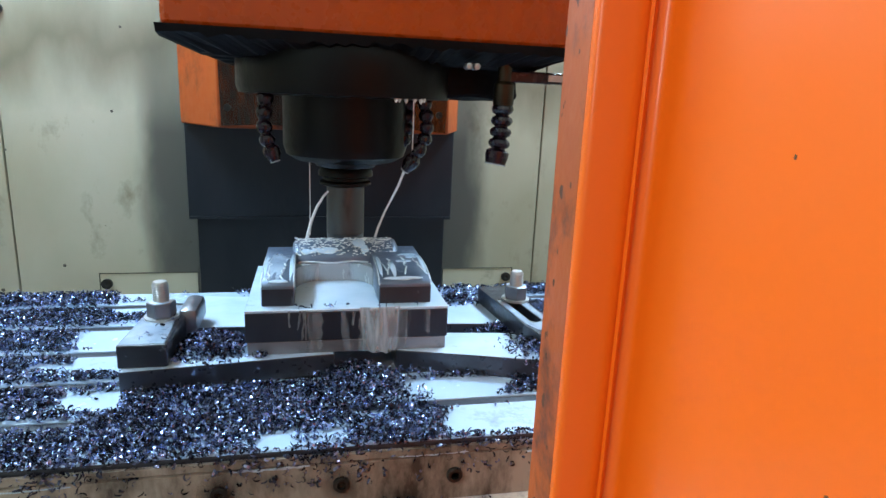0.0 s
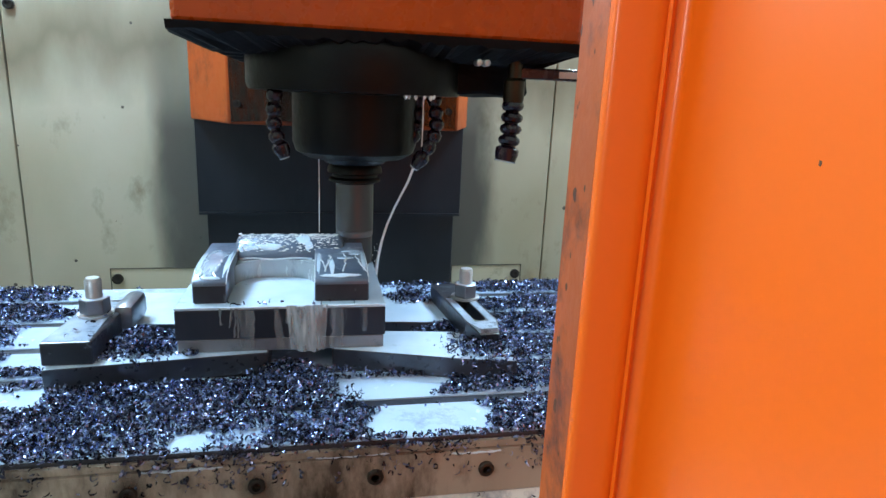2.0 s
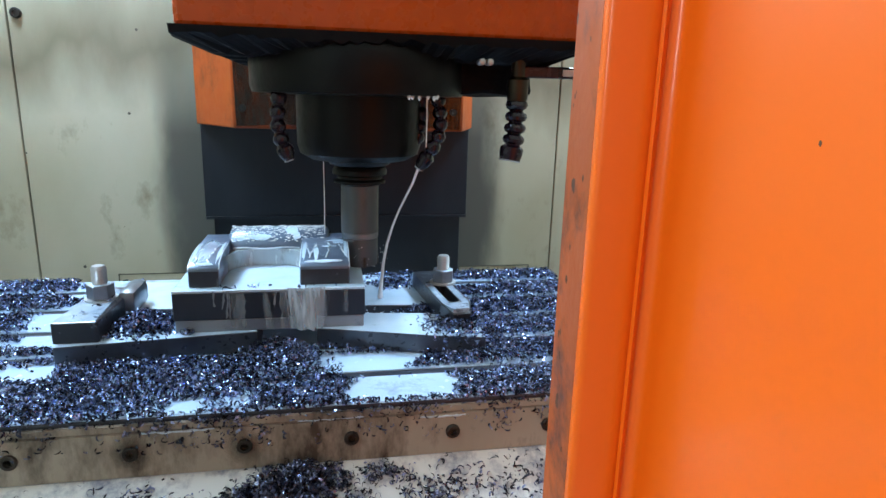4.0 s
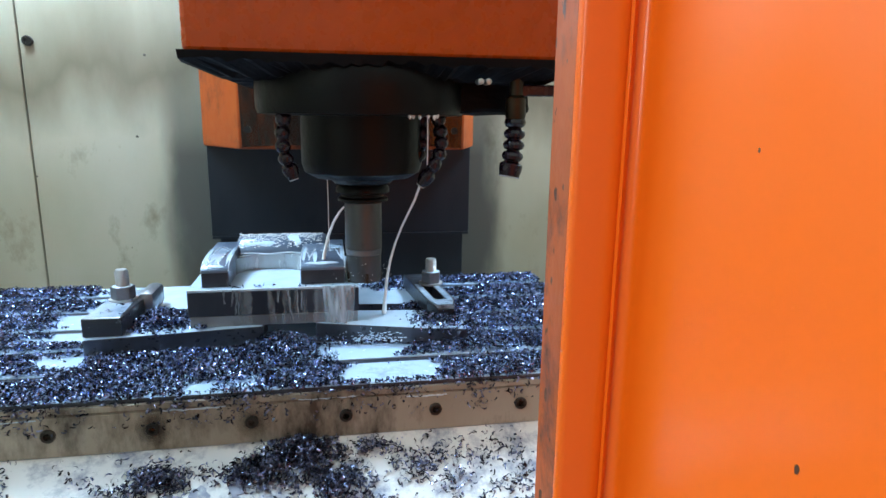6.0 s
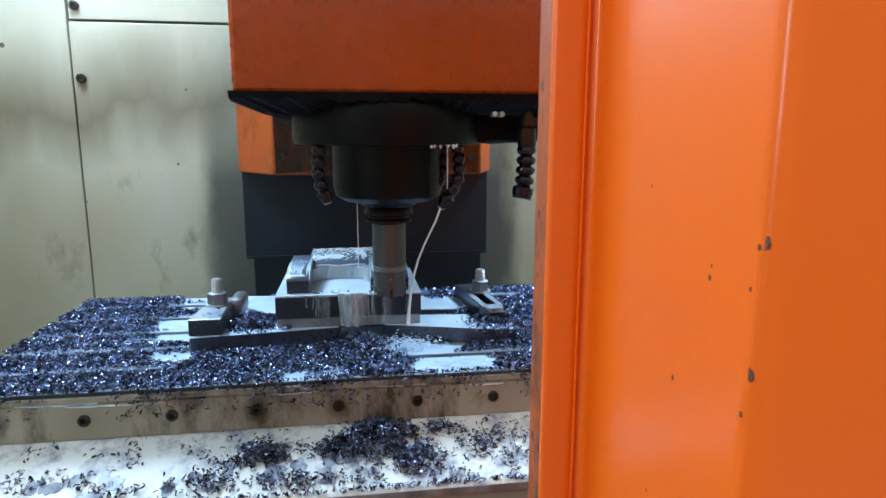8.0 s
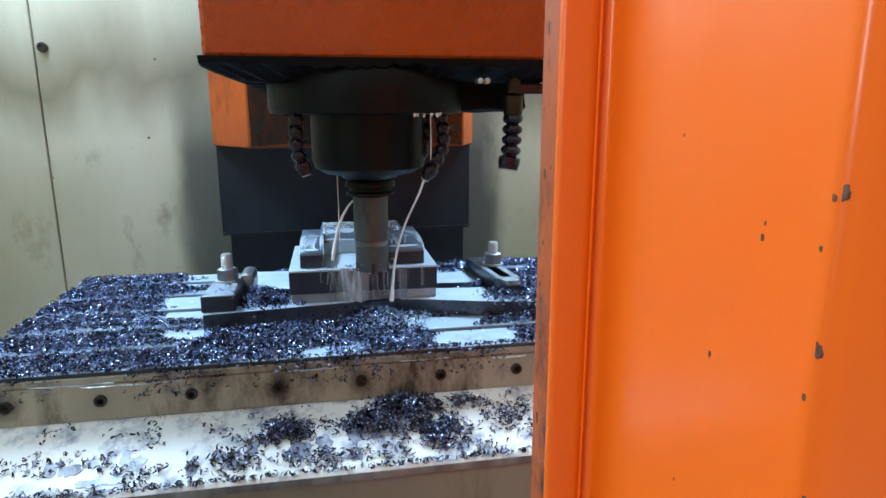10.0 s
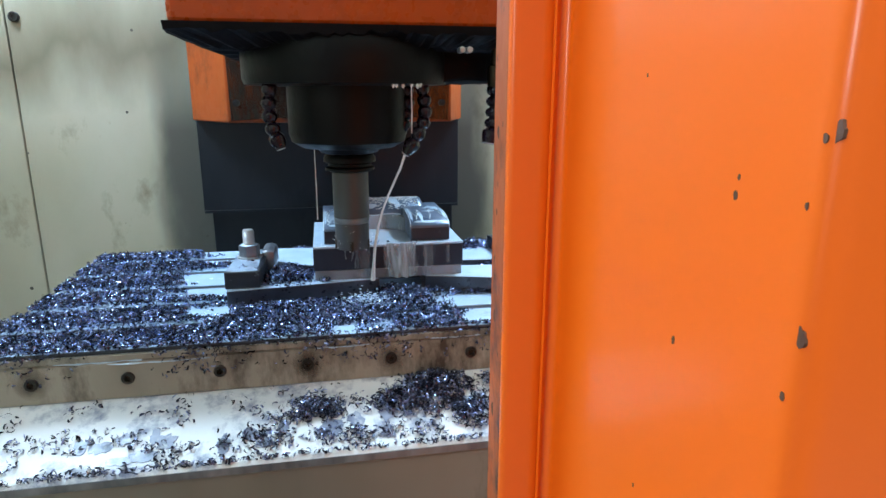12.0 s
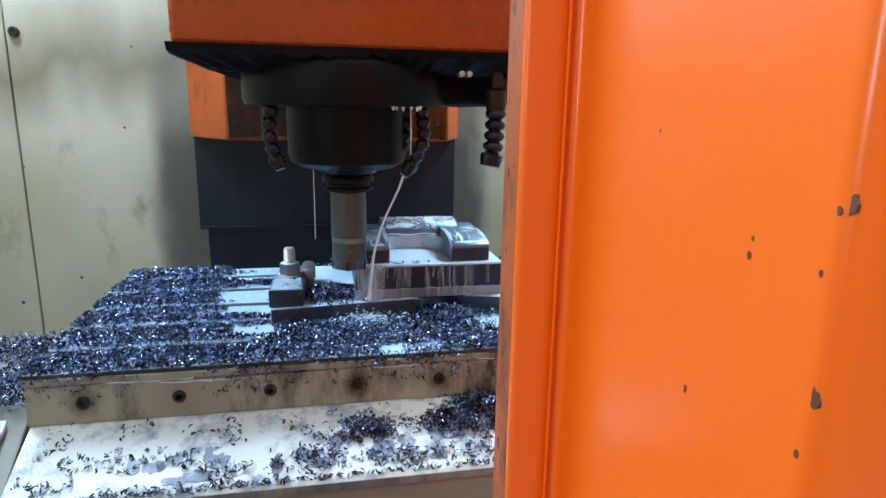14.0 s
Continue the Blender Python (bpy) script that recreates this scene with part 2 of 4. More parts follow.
PLAIN = mat("workshop_grey_plaster", (0.42, 0.43, 0.43), (0.50, 0.51, 0.50), 0.8, 0, 2, 0.1, 30)
CONCRETE = mat("oily_concrete", (0.20, 0.20, 0.19), (0.28, 0.28, 0.27), 0.7, 0, 3, 0.2, 40)
STRAP_FILM = mat("thin_film_on_steel", (0.20, 0.26, 0.34), (0.44, 0.53, 0.63), 0.2, 0, 24, 0.1, 90, 0.08, (0.05, 0.06, 0.08), 0.34, 40, coat=0.6)
POCKET = mat("wet_milled_pocket", (0.30, 0.33, 0.34), (0.50, 0.54, 0.55), 0.25, 0.2, 12, 0.1, 90, 0.1, (0.20, 0.22, 0.24), 0.25, 24, (1, 1, 0.3), coat=0.5)
SHADED_FACE = mat("shaded_milled_face", (0.018, 0.019, 0.026), (0.055, 0.056, 0.068), 0.40, 0.05, 16, 0.2, 90, 0.1, (0.25, 0.27, 0.30), 0.2, 30, (1, 1, 0.3), spec=0.25, coat=0.05)
SMEAR = mat("wet_metal_fines", (0.14, 0.165, 0.23), (0.27, 0.30, 0.37), 0.3, 0, 60, 0.2, 200, 0.1, (0.50, 0.52, 0.53), 0.4, 50, coat=0.3)
RUST = mat("rusty_oil_stain", (0.040, 0.024, 0.015), (0.10, 0.065, 0.042), 0.5, 0, 30, 0.3, 120)


def veil(name, low, high, thin=(0.50, 0.59, 0.66), thick=(0.66, 0.75, 0.82)):
    """A thin wet film, dense where it is thick and clear between."""
    m = mat(name, thin, thick, 0.12, 0, 30, 0.05, 120, 0.05, stretch=(1, 1, 0.2), coat=0.4)
    n, ln = m.node_tree.nodes, m.node_tree.links
    tc, mp, tex, cut = n.new("ShaderNodeTexCoord"), n.new("ShaderNodeMapping"), n.new("ShaderNodeTexNoise"), n.new("ShaderNodeMapRange")
    mp.inputs["Scale"].default_value = (1, 1, 0.16)
    tex.inputs["Scale"].default_value, tex.inputs["Detail"].default_value = 130, 5
    cut.inputs["From Min"].default_value, cut.inputs["From Max"].default_value = 0.38, 0.68
    cut.inputs["To Min"].default_value, cut.inputs["To Max"].default_value = low, high
    ln.new(tc.outputs["Object"], mp.inputs["Vector"])
    ln.new(mp.outputs[0], tex.inputs["Vector"])
    ln.new(tex.outputs["Fac"], cut.inputs["Value"])
    ln.new(cut.outputs[0], n["Principled BSDF"].inputs["Alpha"])
    return m


def soft_stain(m, radius):
    """The stain thins out from the middle, unevenly."""
    n, ln = m.node_tree.nodes, m.node_tree.links
    tc, mp, ball, tex, mul = n.new("ShaderNodeTexCoord"), n.new("ShaderNodeMapping"), n.new("ShaderNodeTexGradient"), n.new("ShaderNodeTexNoise"), n.new("ShaderNodeMath")
    ball.gradient_type = "SPHERICAL"
    mp.inputs["Scale"].default_value = (1 / radius,) * 3
    tex.inputs["Scale"].default_value, tex.inputs["Detail"].default_value = 70, 5
    mul.operation = "MULTIPLY"
    mul.use_clamp = True
    lift = n.new("ShaderNodeMath")
    lift.operation = "MULTIPLY"
    lift.inputs[1].default_value = 0.65
    ln.new(tc.outputs["Object"], mp.inputs["Vector"])
    ln.new(mp.outputs[0], ball.inputs["Vector"])
    ln.new(tc.outputs["Object"], tex.inputs["Vector"])
    ln.new(ball.outputs["Fac"], lift.inputs[0])
    ln.new(lift.outputs[0], mul.inputs[0])
    ln.new(tex.outputs["Fac"], mul.inputs[1])
    ln.new(mul.outputs[0], n["Principled BSDF"].inputs["Alpha"])


soft_stain(RUST, 0.022)
VEIL = veil("running_coolant_veil", 0.22, 0.72)
OIL_SHADE_FILM = veil("brown_oil_shade_film", 0.35, 0.80, (0.020, 0.010, 0.007), (0.045, 0.020, 0.012))
STAIN_VEIL = veil("grey_coolant_veil", 0.0, 0.26)


# ---- mesh helpers ----
def part(name, bm, material, parent=None, label="", smooth=False):
    me = bpy.data.meshes.new(name)
    bm.to_mesh(me)
    bm.free()
    me.materials.append(material)
    if smooth:
        for p in me.polygons:
            p.use_smooth = True
        me.set_sharp_from_angle(angle=radians(35))
    ob = new(name, me)
    ob.parent = parent
    if label:
        ob["label"] = label
    return ob


def root(name, label, category, group="", kind=""):
    return tagged(new(name), label, category, group, kind)


def bevel(bm, w, seg=2):
    if w:
        bmesh.ops.bevel(bm, geom=[e for e in bm.edges if len(e.link_faces) == 2 and e.calc_face_angle(0) > 0.5], offset=w, segments=seg, affect="EDGES", profile=0.5)
    return bm


def box(x0, x1, y0, y1, z0, z1, w=0.0, m=None):
    bm = bmesh.new()
    bmesh.ops.create_cube(bm, size=1)
    for v in bm.verts:
        v.co = Vector(((x0 + x1) / 2 + v.co.x * (x1 - x0), (y0 + y1) / 2 + v.co.y * (y1 - y0), (z0 + z1) / 2 + v.co.z * (z1 - z0)))
    bevel(bm, w)
    if m:
        bm.transform(m)
    return bm


def prism(points, axis, a, b, w=0.0, m=None):
    """An outline swept from a to b along an axis: x takes (y, z), y takes (x, z), z takes (x, y)."""
    put = {"x": lambda p, s: (s, p[0], p[1]), "y": lambda p, s: (p[0], s, p[1]), "z": lambda p, s: (p[0], p[1], s)}[axis]
    bm = bmesh.new()
    lo = [bm.verts.new(put(p, a)) for p in points]
    hi = [bm.verts.new(put(p, b)) for p in points]
    bm.faces.new(lo)
    bm.faces.new(hi)
    for i in range(len(points)):
        j = (i + 1) % len(points)
        bm.faces.new((lo[i], lo[j], hi[j], hi[i]))
    bmesh.ops.recalc_face_normals(bm, faces=bm.faces)
    bevel(bm, w)
    if m:
        bm.transform(m)
    return bm


def lathe(profile, seg=48, m=None):
    """Radius and height pairs turned round z."""
    bm = bmesh.new()
    rings = []
    for r, z in profile:
        rings.append([bm.verts.new((r * math.cos(2 * math.pi * i / seg), r * math.sin(2 * math.pi * i / seg), z)) for i in range(seg)])
    for a, b in zip(rings, rings[1:]):
        for i in range(seg):
            j = (i + 1) % seg
            bm.faces.new((a[i], a[j], b[j], b[i]))
    bm.faces.new(rings[0])
    bm.faces.new(rings[-1])
    bmesh.ops.recalc_face_normals(bm, faces=bm.faces)
    if m:
        bm.transform(m)
    return bm


def tube(points, radii, seg=10):
    """A round bar along a line of points."""
    bm = bmesh.new()
    pts = [Vector(p) for p in points]
    rings = []
    for i, p in enumerate(pts):
        d = (pts[min(i + 1, len(pts) - 1)] - pts[max(i - 1, 0)]).normalized()
        u = d.cross(Vector((0.3, 1, 0.1))).normalized()
        v = d.cross(u)
        r = radii[i] if isinstance(radii, (list, tuple)) else radii
        rings.append([bm.verts.new(p + (u * math.cos(2 * math.pi * k / seg) + v * math.sin(2 * math.pi * k / seg)) * r) for k in range(seg)])
    for a, b in zip(rings, rings[1:]):
        for k in range(seg):
            j = (k + 1) % seg
            bm.faces.new((a[k], a[j], b[j], b[k]))
    bm.faces.new(rings[0])
    bm.faces.new(rings[-1])
    bmesh.ops.recalc_face_normals(bm, faces=bm.faces)
    return bm


def join(*bms):
    out = bmesh.new()
    for b in bms:
        me = bpy.data.meshes.new("tmp")
        b.to_mesh(me)
        b.free()
        out.from_mesh(me)
        bpy.data.meshes.remove(me)
    return out


def structure(name, bm, material, label, category):
    ob = part(name, bm, material)
    return tagged(ob, label, category, kind="structure")


MOVING = []          # everything that travels with the machine table

# ---- enclosure and workshop ----
WALL_Y = 0.615
wall = structure("wall_back", box(-0.6845, 0.5175, WALL_Y, WALL_Y + 0.03, 0.2, 1.486, 0.002), WALL_PAINT, "beige enamelled sheet-metal enclosure wall with oily stains and shade painted beside the column", "wall")
structure("wall_back_left", box(-1.4, -0.688, WALL_Y + 0.001, WALL_Y + 0.031, 0.2, 2.3, 0.002), WALL_PAINT, "beige enamelled sheet-metal enclosure wall panel", "wall")
structure("wall_back_right", box(0.521, 1.3, WALL_Y + 0.001, WALL_Y + 0.031, 0.2, 2.3, 0.002), WALL_PAINT, "beige enamelled sheet-metal enclosure wall panel", "wall")
structure("wall_back_top", box(-0.682, 0.515, WALL_Y, WALL_Y + 0.03, 1.491, 2.3, 0.002), WALL_PAINT, "beige enamelled upper enclosure wall panel", "wall")
structure("wall_behind_seams", box(-1.4, 1.3, WALL_Y + 0.033, WALL_Y + 0.06, 0.0, 2.3), SEAM, "dark backing behind the wall panel joints", "wall")
structure("wall_left", box(-1.44, -1.4, -0.75, WALL_Y + 0.06, 0.0, 2.3), BEIGE, "beige enamelled enclosure side wall", "wall")
structure("wall_right", box(1.3, 1.34, -0.75, WALL_Y + 0.06, 0.0, 2.3), BEIGE, "beige enamelled enclosure side wall", "wall")
structure("ceiling", box(-1.44, 1.34, -0.75, WALL_Y + 0.06, 2.3, 2.33), BEIGE, "beige sheet-metal enclosure roof", "ceiling")
# two unseen panels added to keep the workshop light off the spindle
structure("wall_header_light_block", box(-1.44, 1.34, -0.69, -0.65, 1.52, 2.3), BEIGE, "unseen beige panel added above the door opening to block workshop light", "wall")
structure("wall_front_left_light_block", box(-1.44, -0.40, -0.69, -0.65, 0.0, 1.519), BEIGE, "unseen beige panel added beside the door opening to block workshop light", "wall")
structure("floor", box(-3.5, 3.5, -4.5, WALL_Y + 0.06, -0.05, 0.0), CONCRETE, "oily grey concrete workshop floor", "floor")
structure("wall_workshop_rear", box(-3.5, 3.5, -4.6, -4.5, 0, 3.4), PLAIN, "plain grey workshop wall", "wall")
structure("wall_workshop_west", box(-3.6, -3.5, -4.6, WALL_Y, 0, 3.4), PLAIN, "plain grey workshop wall", "wall")
structure("wall_workshop_east", box(3.5, 3.6, -4.6, WALL_Y, 0, 3.4), PLAIN, "plain grey workshop wall", "wall")
structure("ceiling_workshop", box(-3.6, 3.6, -4.6, WALL_Y, 3.4, 3.45), PLAIN, "plain pale workshop ceiling", "ceiling")
for x, z in ((-0.667, 1.360), (-0.668, 1.52)):
    screw = root("wall_screw", "black socket screw in the beige wall panel", "screw", "wall screws")
    screw.location = (x, WALL_Y - 0.001, z)
    part("screw_head", lathe([(0.0105, -0.002), (0.0105, 0.006), (0.009, 0.008), (0.005, 0.008), (0.005, 0.003), (0.0005, 0.003)], 24, pose(0, 0, 0, 90)), BOLT_DARK, screw, smooth=True)
for side, x0, x1 in ((-1, -0.52, -0.31), (1, 0.28, 0.462)):
    cov = root("hatch_cover", "small beige hatch plate low on the enclosure wall", "hatch", "hatch covers")
    part("plate", box(x0, x1, WALL_Y - 0.003, WALL_Y + 0.001, 0.70, 0.798, 0.001), BEIGE, cov)
    part("rim", join(box(x0, x1, WALL_Y - 0.0045, WALL_Y - 0.002, 0.798, 0.8), box(x0 - 0.002 if side < 0 else x1, x0 if side < 0 else x1 + 0.002, WALL_Y - 0.0045, WALL_Y - 0.002, 0.70, 0.8)), SEAM, cov, "dark joint round the plate")
    sx = -0.506 if side < 0 else 0.447
    part("screw", lathe([(0.012, -0.002), (0.012, 0.006), (0.006, 0.007), (0.0005, 0.004)], 20, pose(sx, WALL_Y - 0.003, 0.775, 90)), BOLT_DARK, cov, smooth=True)

# column with its way cover
col = root("machine_column", "oily dark steel way cover on the machine column", "machine column")
part("upper_cover", box(-0.312, 0.28, 0.553, WALL_Y - 0.001, 0.94, 1.6, 0.003), COVER, col)
part("lower_cover", box(-0.297, 0.268, 0.566, WALL_Y - 0.002, 0.2, 0.938, 0.003), COVER, col)
part("cover_lip", box(-0.310, 0.278, 0.549, 0.5525, 0.938, 0.944), COVER, col)

# ---- spindle head ----
head = root("spindle_head", "orange enamelled spindle head of a milling machine", "spindle head")
part("front_cover", box(-0.203, 0.262, -0.136, 0.33, 1.279, 2.1, 0.006), ORANGE_DIM, head)
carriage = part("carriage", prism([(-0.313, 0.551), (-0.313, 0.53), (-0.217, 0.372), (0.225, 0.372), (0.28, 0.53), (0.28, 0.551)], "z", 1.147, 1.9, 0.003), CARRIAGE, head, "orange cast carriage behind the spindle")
# sheet that darkens the carriage front: oil smears plus the head's shade
part("oil_shade_film", prism([(-0.212, 1.151), (-0.12, 1.156), (0.0, 1.150), (0.12, 1.157), (0.219, 1.150), (0.222, 1.29), (-0.214, 1.29)], "y", 0.3708, 0.3716), OIL_SHADE_FILM, carriage, "brown film of smeared oil and painted shade under the head")
for x in (-0.2, 0.205):
    part("carriage_screw", lathe([(0.007, -0.002), (0.007, 0.004), (0.003, 0.004), (0.0005, 0.002)], 16, pose(x, 0.371, 1.185, 90)), BOLT_DARK, carriage, smooth=True)

# ragged rubber skirt below the head
bm = bmesh.new()
N = 220
top_l, bot_l = [], []
rs = random.Random(5)
def skirt_ring(k):
    s = k / N * 4
    side = int(s) % 4
    u = s - int(s)
    corners = [(-0.207, -0.143), (0.266, -0.143), (0.266, 0.30), (-0.207, 0.30)]
    a, b = corners[side], corners[(side + 1) % 4]
    return a[0] + (b[0] - a[0]) * u, a[1] + (b[1] - a[1]) * u
for k in range(N):
    x, y = skirt_ring(k)
    wob = 0.005 * noise.noise((x * 14, y * 14, 2.0)) + rs.uniform(-0.004, 0.002)
    top_l.append(bm.verts.new((x, y, 1.281)))
    bot_l.append(bm.verts.new((x * 0.995, y * 0.995, 1.272 + wob)))
cx = bm.verts.new((0.03, 0.08, 1.255))
ct = bm.verts.new((0.03, 0.08, 1.281))
inner = [bm.verts.new((0.03 + (v.co.x - 0.03) * 0.84, 0.08 + (v.co.y - 0.08) * 0.84, 1.257 + rs.uniform(-0.004, 0.003))) for v in bot_l]
for k in range(N):
    j = (k + 1) % N
    bm.faces.new((top_l[k], top_l[j], bot_l[j], bot_l[k]))
    bm.faces.new((bot_l[k], bot_l[j], inner[j], inner[k]))
    bm.faces.new((inner[k], inner[j], cx))
    bm.faces.new((top_l[j], top_l[k], ct))
bmesh.ops.recalc_face_normals(bm, faces=bm.faces)
part("skirt", bm, BLACK, head, "ragged black rubber skirt")
part("spindle_flange", lathe([(0.10, 1.27), (0.139, 1.27), (0.142, 1.262), (0.142, 1.222), (0.139, 1.214), (0.10, 1.212)], 64), SPINDLE, head, "oily round spindle flange, darkened for the shade under the head", True)
part("spindle_nose", lathe([(0.05, 1.215), (0.084, 1.215), (0.084, 1.148), (0.080, 1.136), (0.066, 1.128), (0.045, 1.126), (0.040, 1.120), (0.032, 1.118), (0.032, 1.110)], 64), SPINDLE, head, "dark steel spindle nose", True)
bm = box(0.10, 0.222, -0.06, 0.10, 1.217, 1.272, 0.006)
bmesh.ops.subdivide_edges(bm, edges=bm.edges, cuts=3, use_grid_fill=True)
for v in bm.verts:
    v.co += noise.noise_vector(v.co * 40) * 0.004
manifold = part("manifold", bm, BLACK, head, "greasy black coolant manifold")
for dx in (0.0, 0.0095):
    part("fitting", lathe([(0.0038, -0.012), (0.0038, 0.005), (0.002, 0.006)], 14, pose(0.137 + dx, -0.131, 1.2545, 90)), STUD, manifold, "bright round fitting", True)
side_arm = part("side_arm", box(0.19, 0.42, -0.112, -0.094, 1.239, 1.253, 0.002), HOSE, head, "dark bar carrying the coolant hose")
part("arm_tag", box(0.245, 0.275, -0.1135, -0.1118, 1.242, 1.250, 0.0005), STUD, side_arm, "worn pale tag")


def bead_hose(name, points, r, label, mouth=0.6):
    """A jointed coolant hose: ball segments on a line, and a nozzle."""
    thing = root(name, label, "coolant hose", "coolant hoses")
    pts = [Vector(p) for p in points]
    n = len(pts) - 1
    for i in range(n):
        a, b = pts[i], pts[i + 1]
        d = b - a
        m = Matrix.Translation(a) @ d.to_track_quat("Z", "Y").to_matrix().to_4x4()
        h = d.length
        if i < n - 1:
            prof = [(r * 0.62, -h * 0.1), (r * 0.95, h * 0.12), (r * 1.05, h * 0.4), (r * 0.9, h * 0.7), (r * 0.62, h * 0.85), (r * 0.62, h)]
            part("segment", lathe(prof, 18, m), HOSE, thing, smooth=True)
        else:
            part("nozzle", lathe([(r * 0.7, -h * 0.1), (r * 1.1, h * 0.1), (r * 1.1, h * 0.45), (r * mouth, h), (r * mouth * 0.6, h), (r * mouth * 0.5, h * 0.6)], 18, m), HOSE, thing, smooth=True)
            part("nozzle_ring", lathe([(r * mouth * 1.02, h * 0.93), (r * mouth * 1.12, h * 0.96), (r * mouth * 1.02, h * 1.02)], 18, m), WET_PALE, thing, "pale wet rim", True)
    return thing


bead_hose("coolant_hose", [(0.190, -0.106, 1.212), (0.190, -0.106, 1.197), (0.189, -0.107, 1.183), (0.188, -0.108, 1.169), (0.186, -0.109, 1.155), (0.183, -0.110, 1.137)], 0.0135, "dark purple jointed coolant hose hanging from a bar", 0.95)
h0 = root("hose_fitting", "brass elbow that joins the hose to the bar", "pipe fitting")
part("elbow", lathe([(0.012, 1.21), (0.013, 1.214), (0.013, 1.236), (0.009, 1.24), (0.009, 1.262)], 16, pose(0.19, -0.106, 0)), BRASS, h0, smooth=True)
bead_hose("coolant_hose", [(-0.100, -0.075, 1.215), (-0.102, -0.077, 1.197), (-0.103, -0.079, 1.180), (-0.101, -0.081, 1.164), (-0.096, -0.082, 1.150), (-0.090, -0.082, 1.132)], 0.0095, "dark jointed coolant hose with a worn nozzle beside the spindle")
bead_hose("coolant_hose", [(0.098, -0.055, 1.215), (0.100, -0.058, 1.199), (0.102, -0.061, 1.184), (0.101, -0.064, 1.169), (0.095, -0.066, 1.155), (0.0865, -0.063, 1.139), (0.074, -0.059, 1.121)], 0.0095, "dark jointed coolant hose aimed at the cutter")
bead_hose("coolant_hose", [(0.082, -0.02, 1.215), (0.083, -0.022, 1.197), (0.082, -0.024, 1.180), (0.078, -0.026, 1.165), (0.072, -0.028, 1.150)], 0.0095, "short dark jointed coolant hose behind another")

# cutter
tool = root("end_mill", "grey steel indexable end mill in the spindle", "milling cutter")
part("holder_flange", lathe([(0.024, 1.120), (0.034, 1.118), (0.0375, 1.113), (0.0375, 1.107), (0.031, 1.1045), (0.031, 1.101), (0.0355, 1.0985), (0.0355, 1.095), (0.0265, 1.092)], 48), SPINDLE, tool, "dark tool holder flange", True)
part("shank", lathe([(0.0262, 1.0925), (0.0262, 1.026)], 48), TOOLSTEEL, tool, smooth=True)
part("ring", lathe([(0.0245, 1.026), (0.0258, 1.0245), (0.0258, 1.0185), (0.0245, 1.017)], 48), NUT, tool, "worn grey steel ring", True)
bm = lathe([(0.0250, 1.017), (0.0252, 0.985), (0.0245, 0.978), (0.012, 0.978)], 48)
cutter_body = part("cutter_body", bm, TOOLSTEEL, tool, smooth=True)
for k in range(5):
    part("insert", box(0.019, 0.0262, -0.002, 0.003, 0.9772, 0.992, 0.0006, pose(0, 0, 0, 0, 0, 72 * k)), BRASS, cutter_body, "brown carbide insert")

# ---- sliding door in the foreground ----
door = root("sliding_door", "orange enamelled sheet-metal machine door with chipped edges", "machine door")
CORNERS = [((0.0242, -0.7165), 0), ((0.0240, -0.7200), 0.0022), ((0.0362, -0.7223), 0.0026), ((0.0380, -0.7211), 0.0013), ((0.0425, -0.7219), 0.0032), ((0.0425, -0.8322), 0.0060), ((0.50, -0.8345), 0)]


def rounded(corners, n=7):
    """A line whose corners are rounded off by their radius."""
    out = []
    for i, (p, r) in enumerate(corners):
        p = Vector(p)
        if not r:
            out.append(tuple(p))
            continue
        a, b = (Vector(corners[i - 1][0]) - p).normalized() * r, (Vector(corners[i + 1][0]) - p).normalized() * r
        for k in range(n + 1):
            t = k / n
            out.append(tuple(p + a * (1 - t) ** 2 + b * t ** 2))
    return out


PROFILE = rounded(CORNERS)
def sheet(points, thick, z0, z1, zs=1):
    """A bent sheet: the profile, and the same set back by its thickness."""
    pts = [Vector((*p, 0)) for p in points]
    back = []
    for i, p in enumerate(pts):
        d = (pts[min(i + 1, len(pts) - 1)] - pts[max(i - 1, 0)]).normalized()
        back.append((p.x - d.y * thick, p.y + d.x * thick))
    return prism([tuple(p[:2]) for p in pts] + back[::-1], "z", z0, z1)
door_sheet = part("door_sheet", sheet(PROFILE, 0.0012, 0.25, 2.15), ORANGE, door, smooth=True)
door_edge = part("door_edge", sheet([(0.0264, -0.694), (0.0242, -0.7163)], 0.0016, 0.25, 2.15), CHIPPED, door, "worn door edge with chipped paint")
rs = random.Random(11)
# paint chips: small raised flakes of bare metal
def flake(x, y, z, r, face, seed):
    bm = bmesh.new()
    n = 30
    rim = []
    for k in range(n):
        a = 2 * math.pi * k / n
        rr = 0.85 * r * (1 + 0.3 * noise.noise((math.cos(a) * 1.2, math.sin(a) * 1.2, seed * 0.37)) + 0.16 * noise.noise((math.cos(a) * 3.5, math.sin(a) * 3.5, seed * 0.71)))
        rim.append((rr * math.cos(a) * 0.75, rr * math.sin(a) * 1.2))
    vs = [bm.verts.new((x - 0.00008, y + u, z + v)) for u, v in rim]
    ws = [bm.verts.new((x + 0.0006, y + u, z + v)) for u, v in rim]
    bm.faces.new(vs)
    bm.faces.new(ws)
    for k in range(n):
        j = (k + 1) % n
        bm.faces.new((vs[k], vs[j], ws[j], ws[k]))
    bmesh.ops.recalc_face_normals(bm, faces=bm.faces)
    return bm


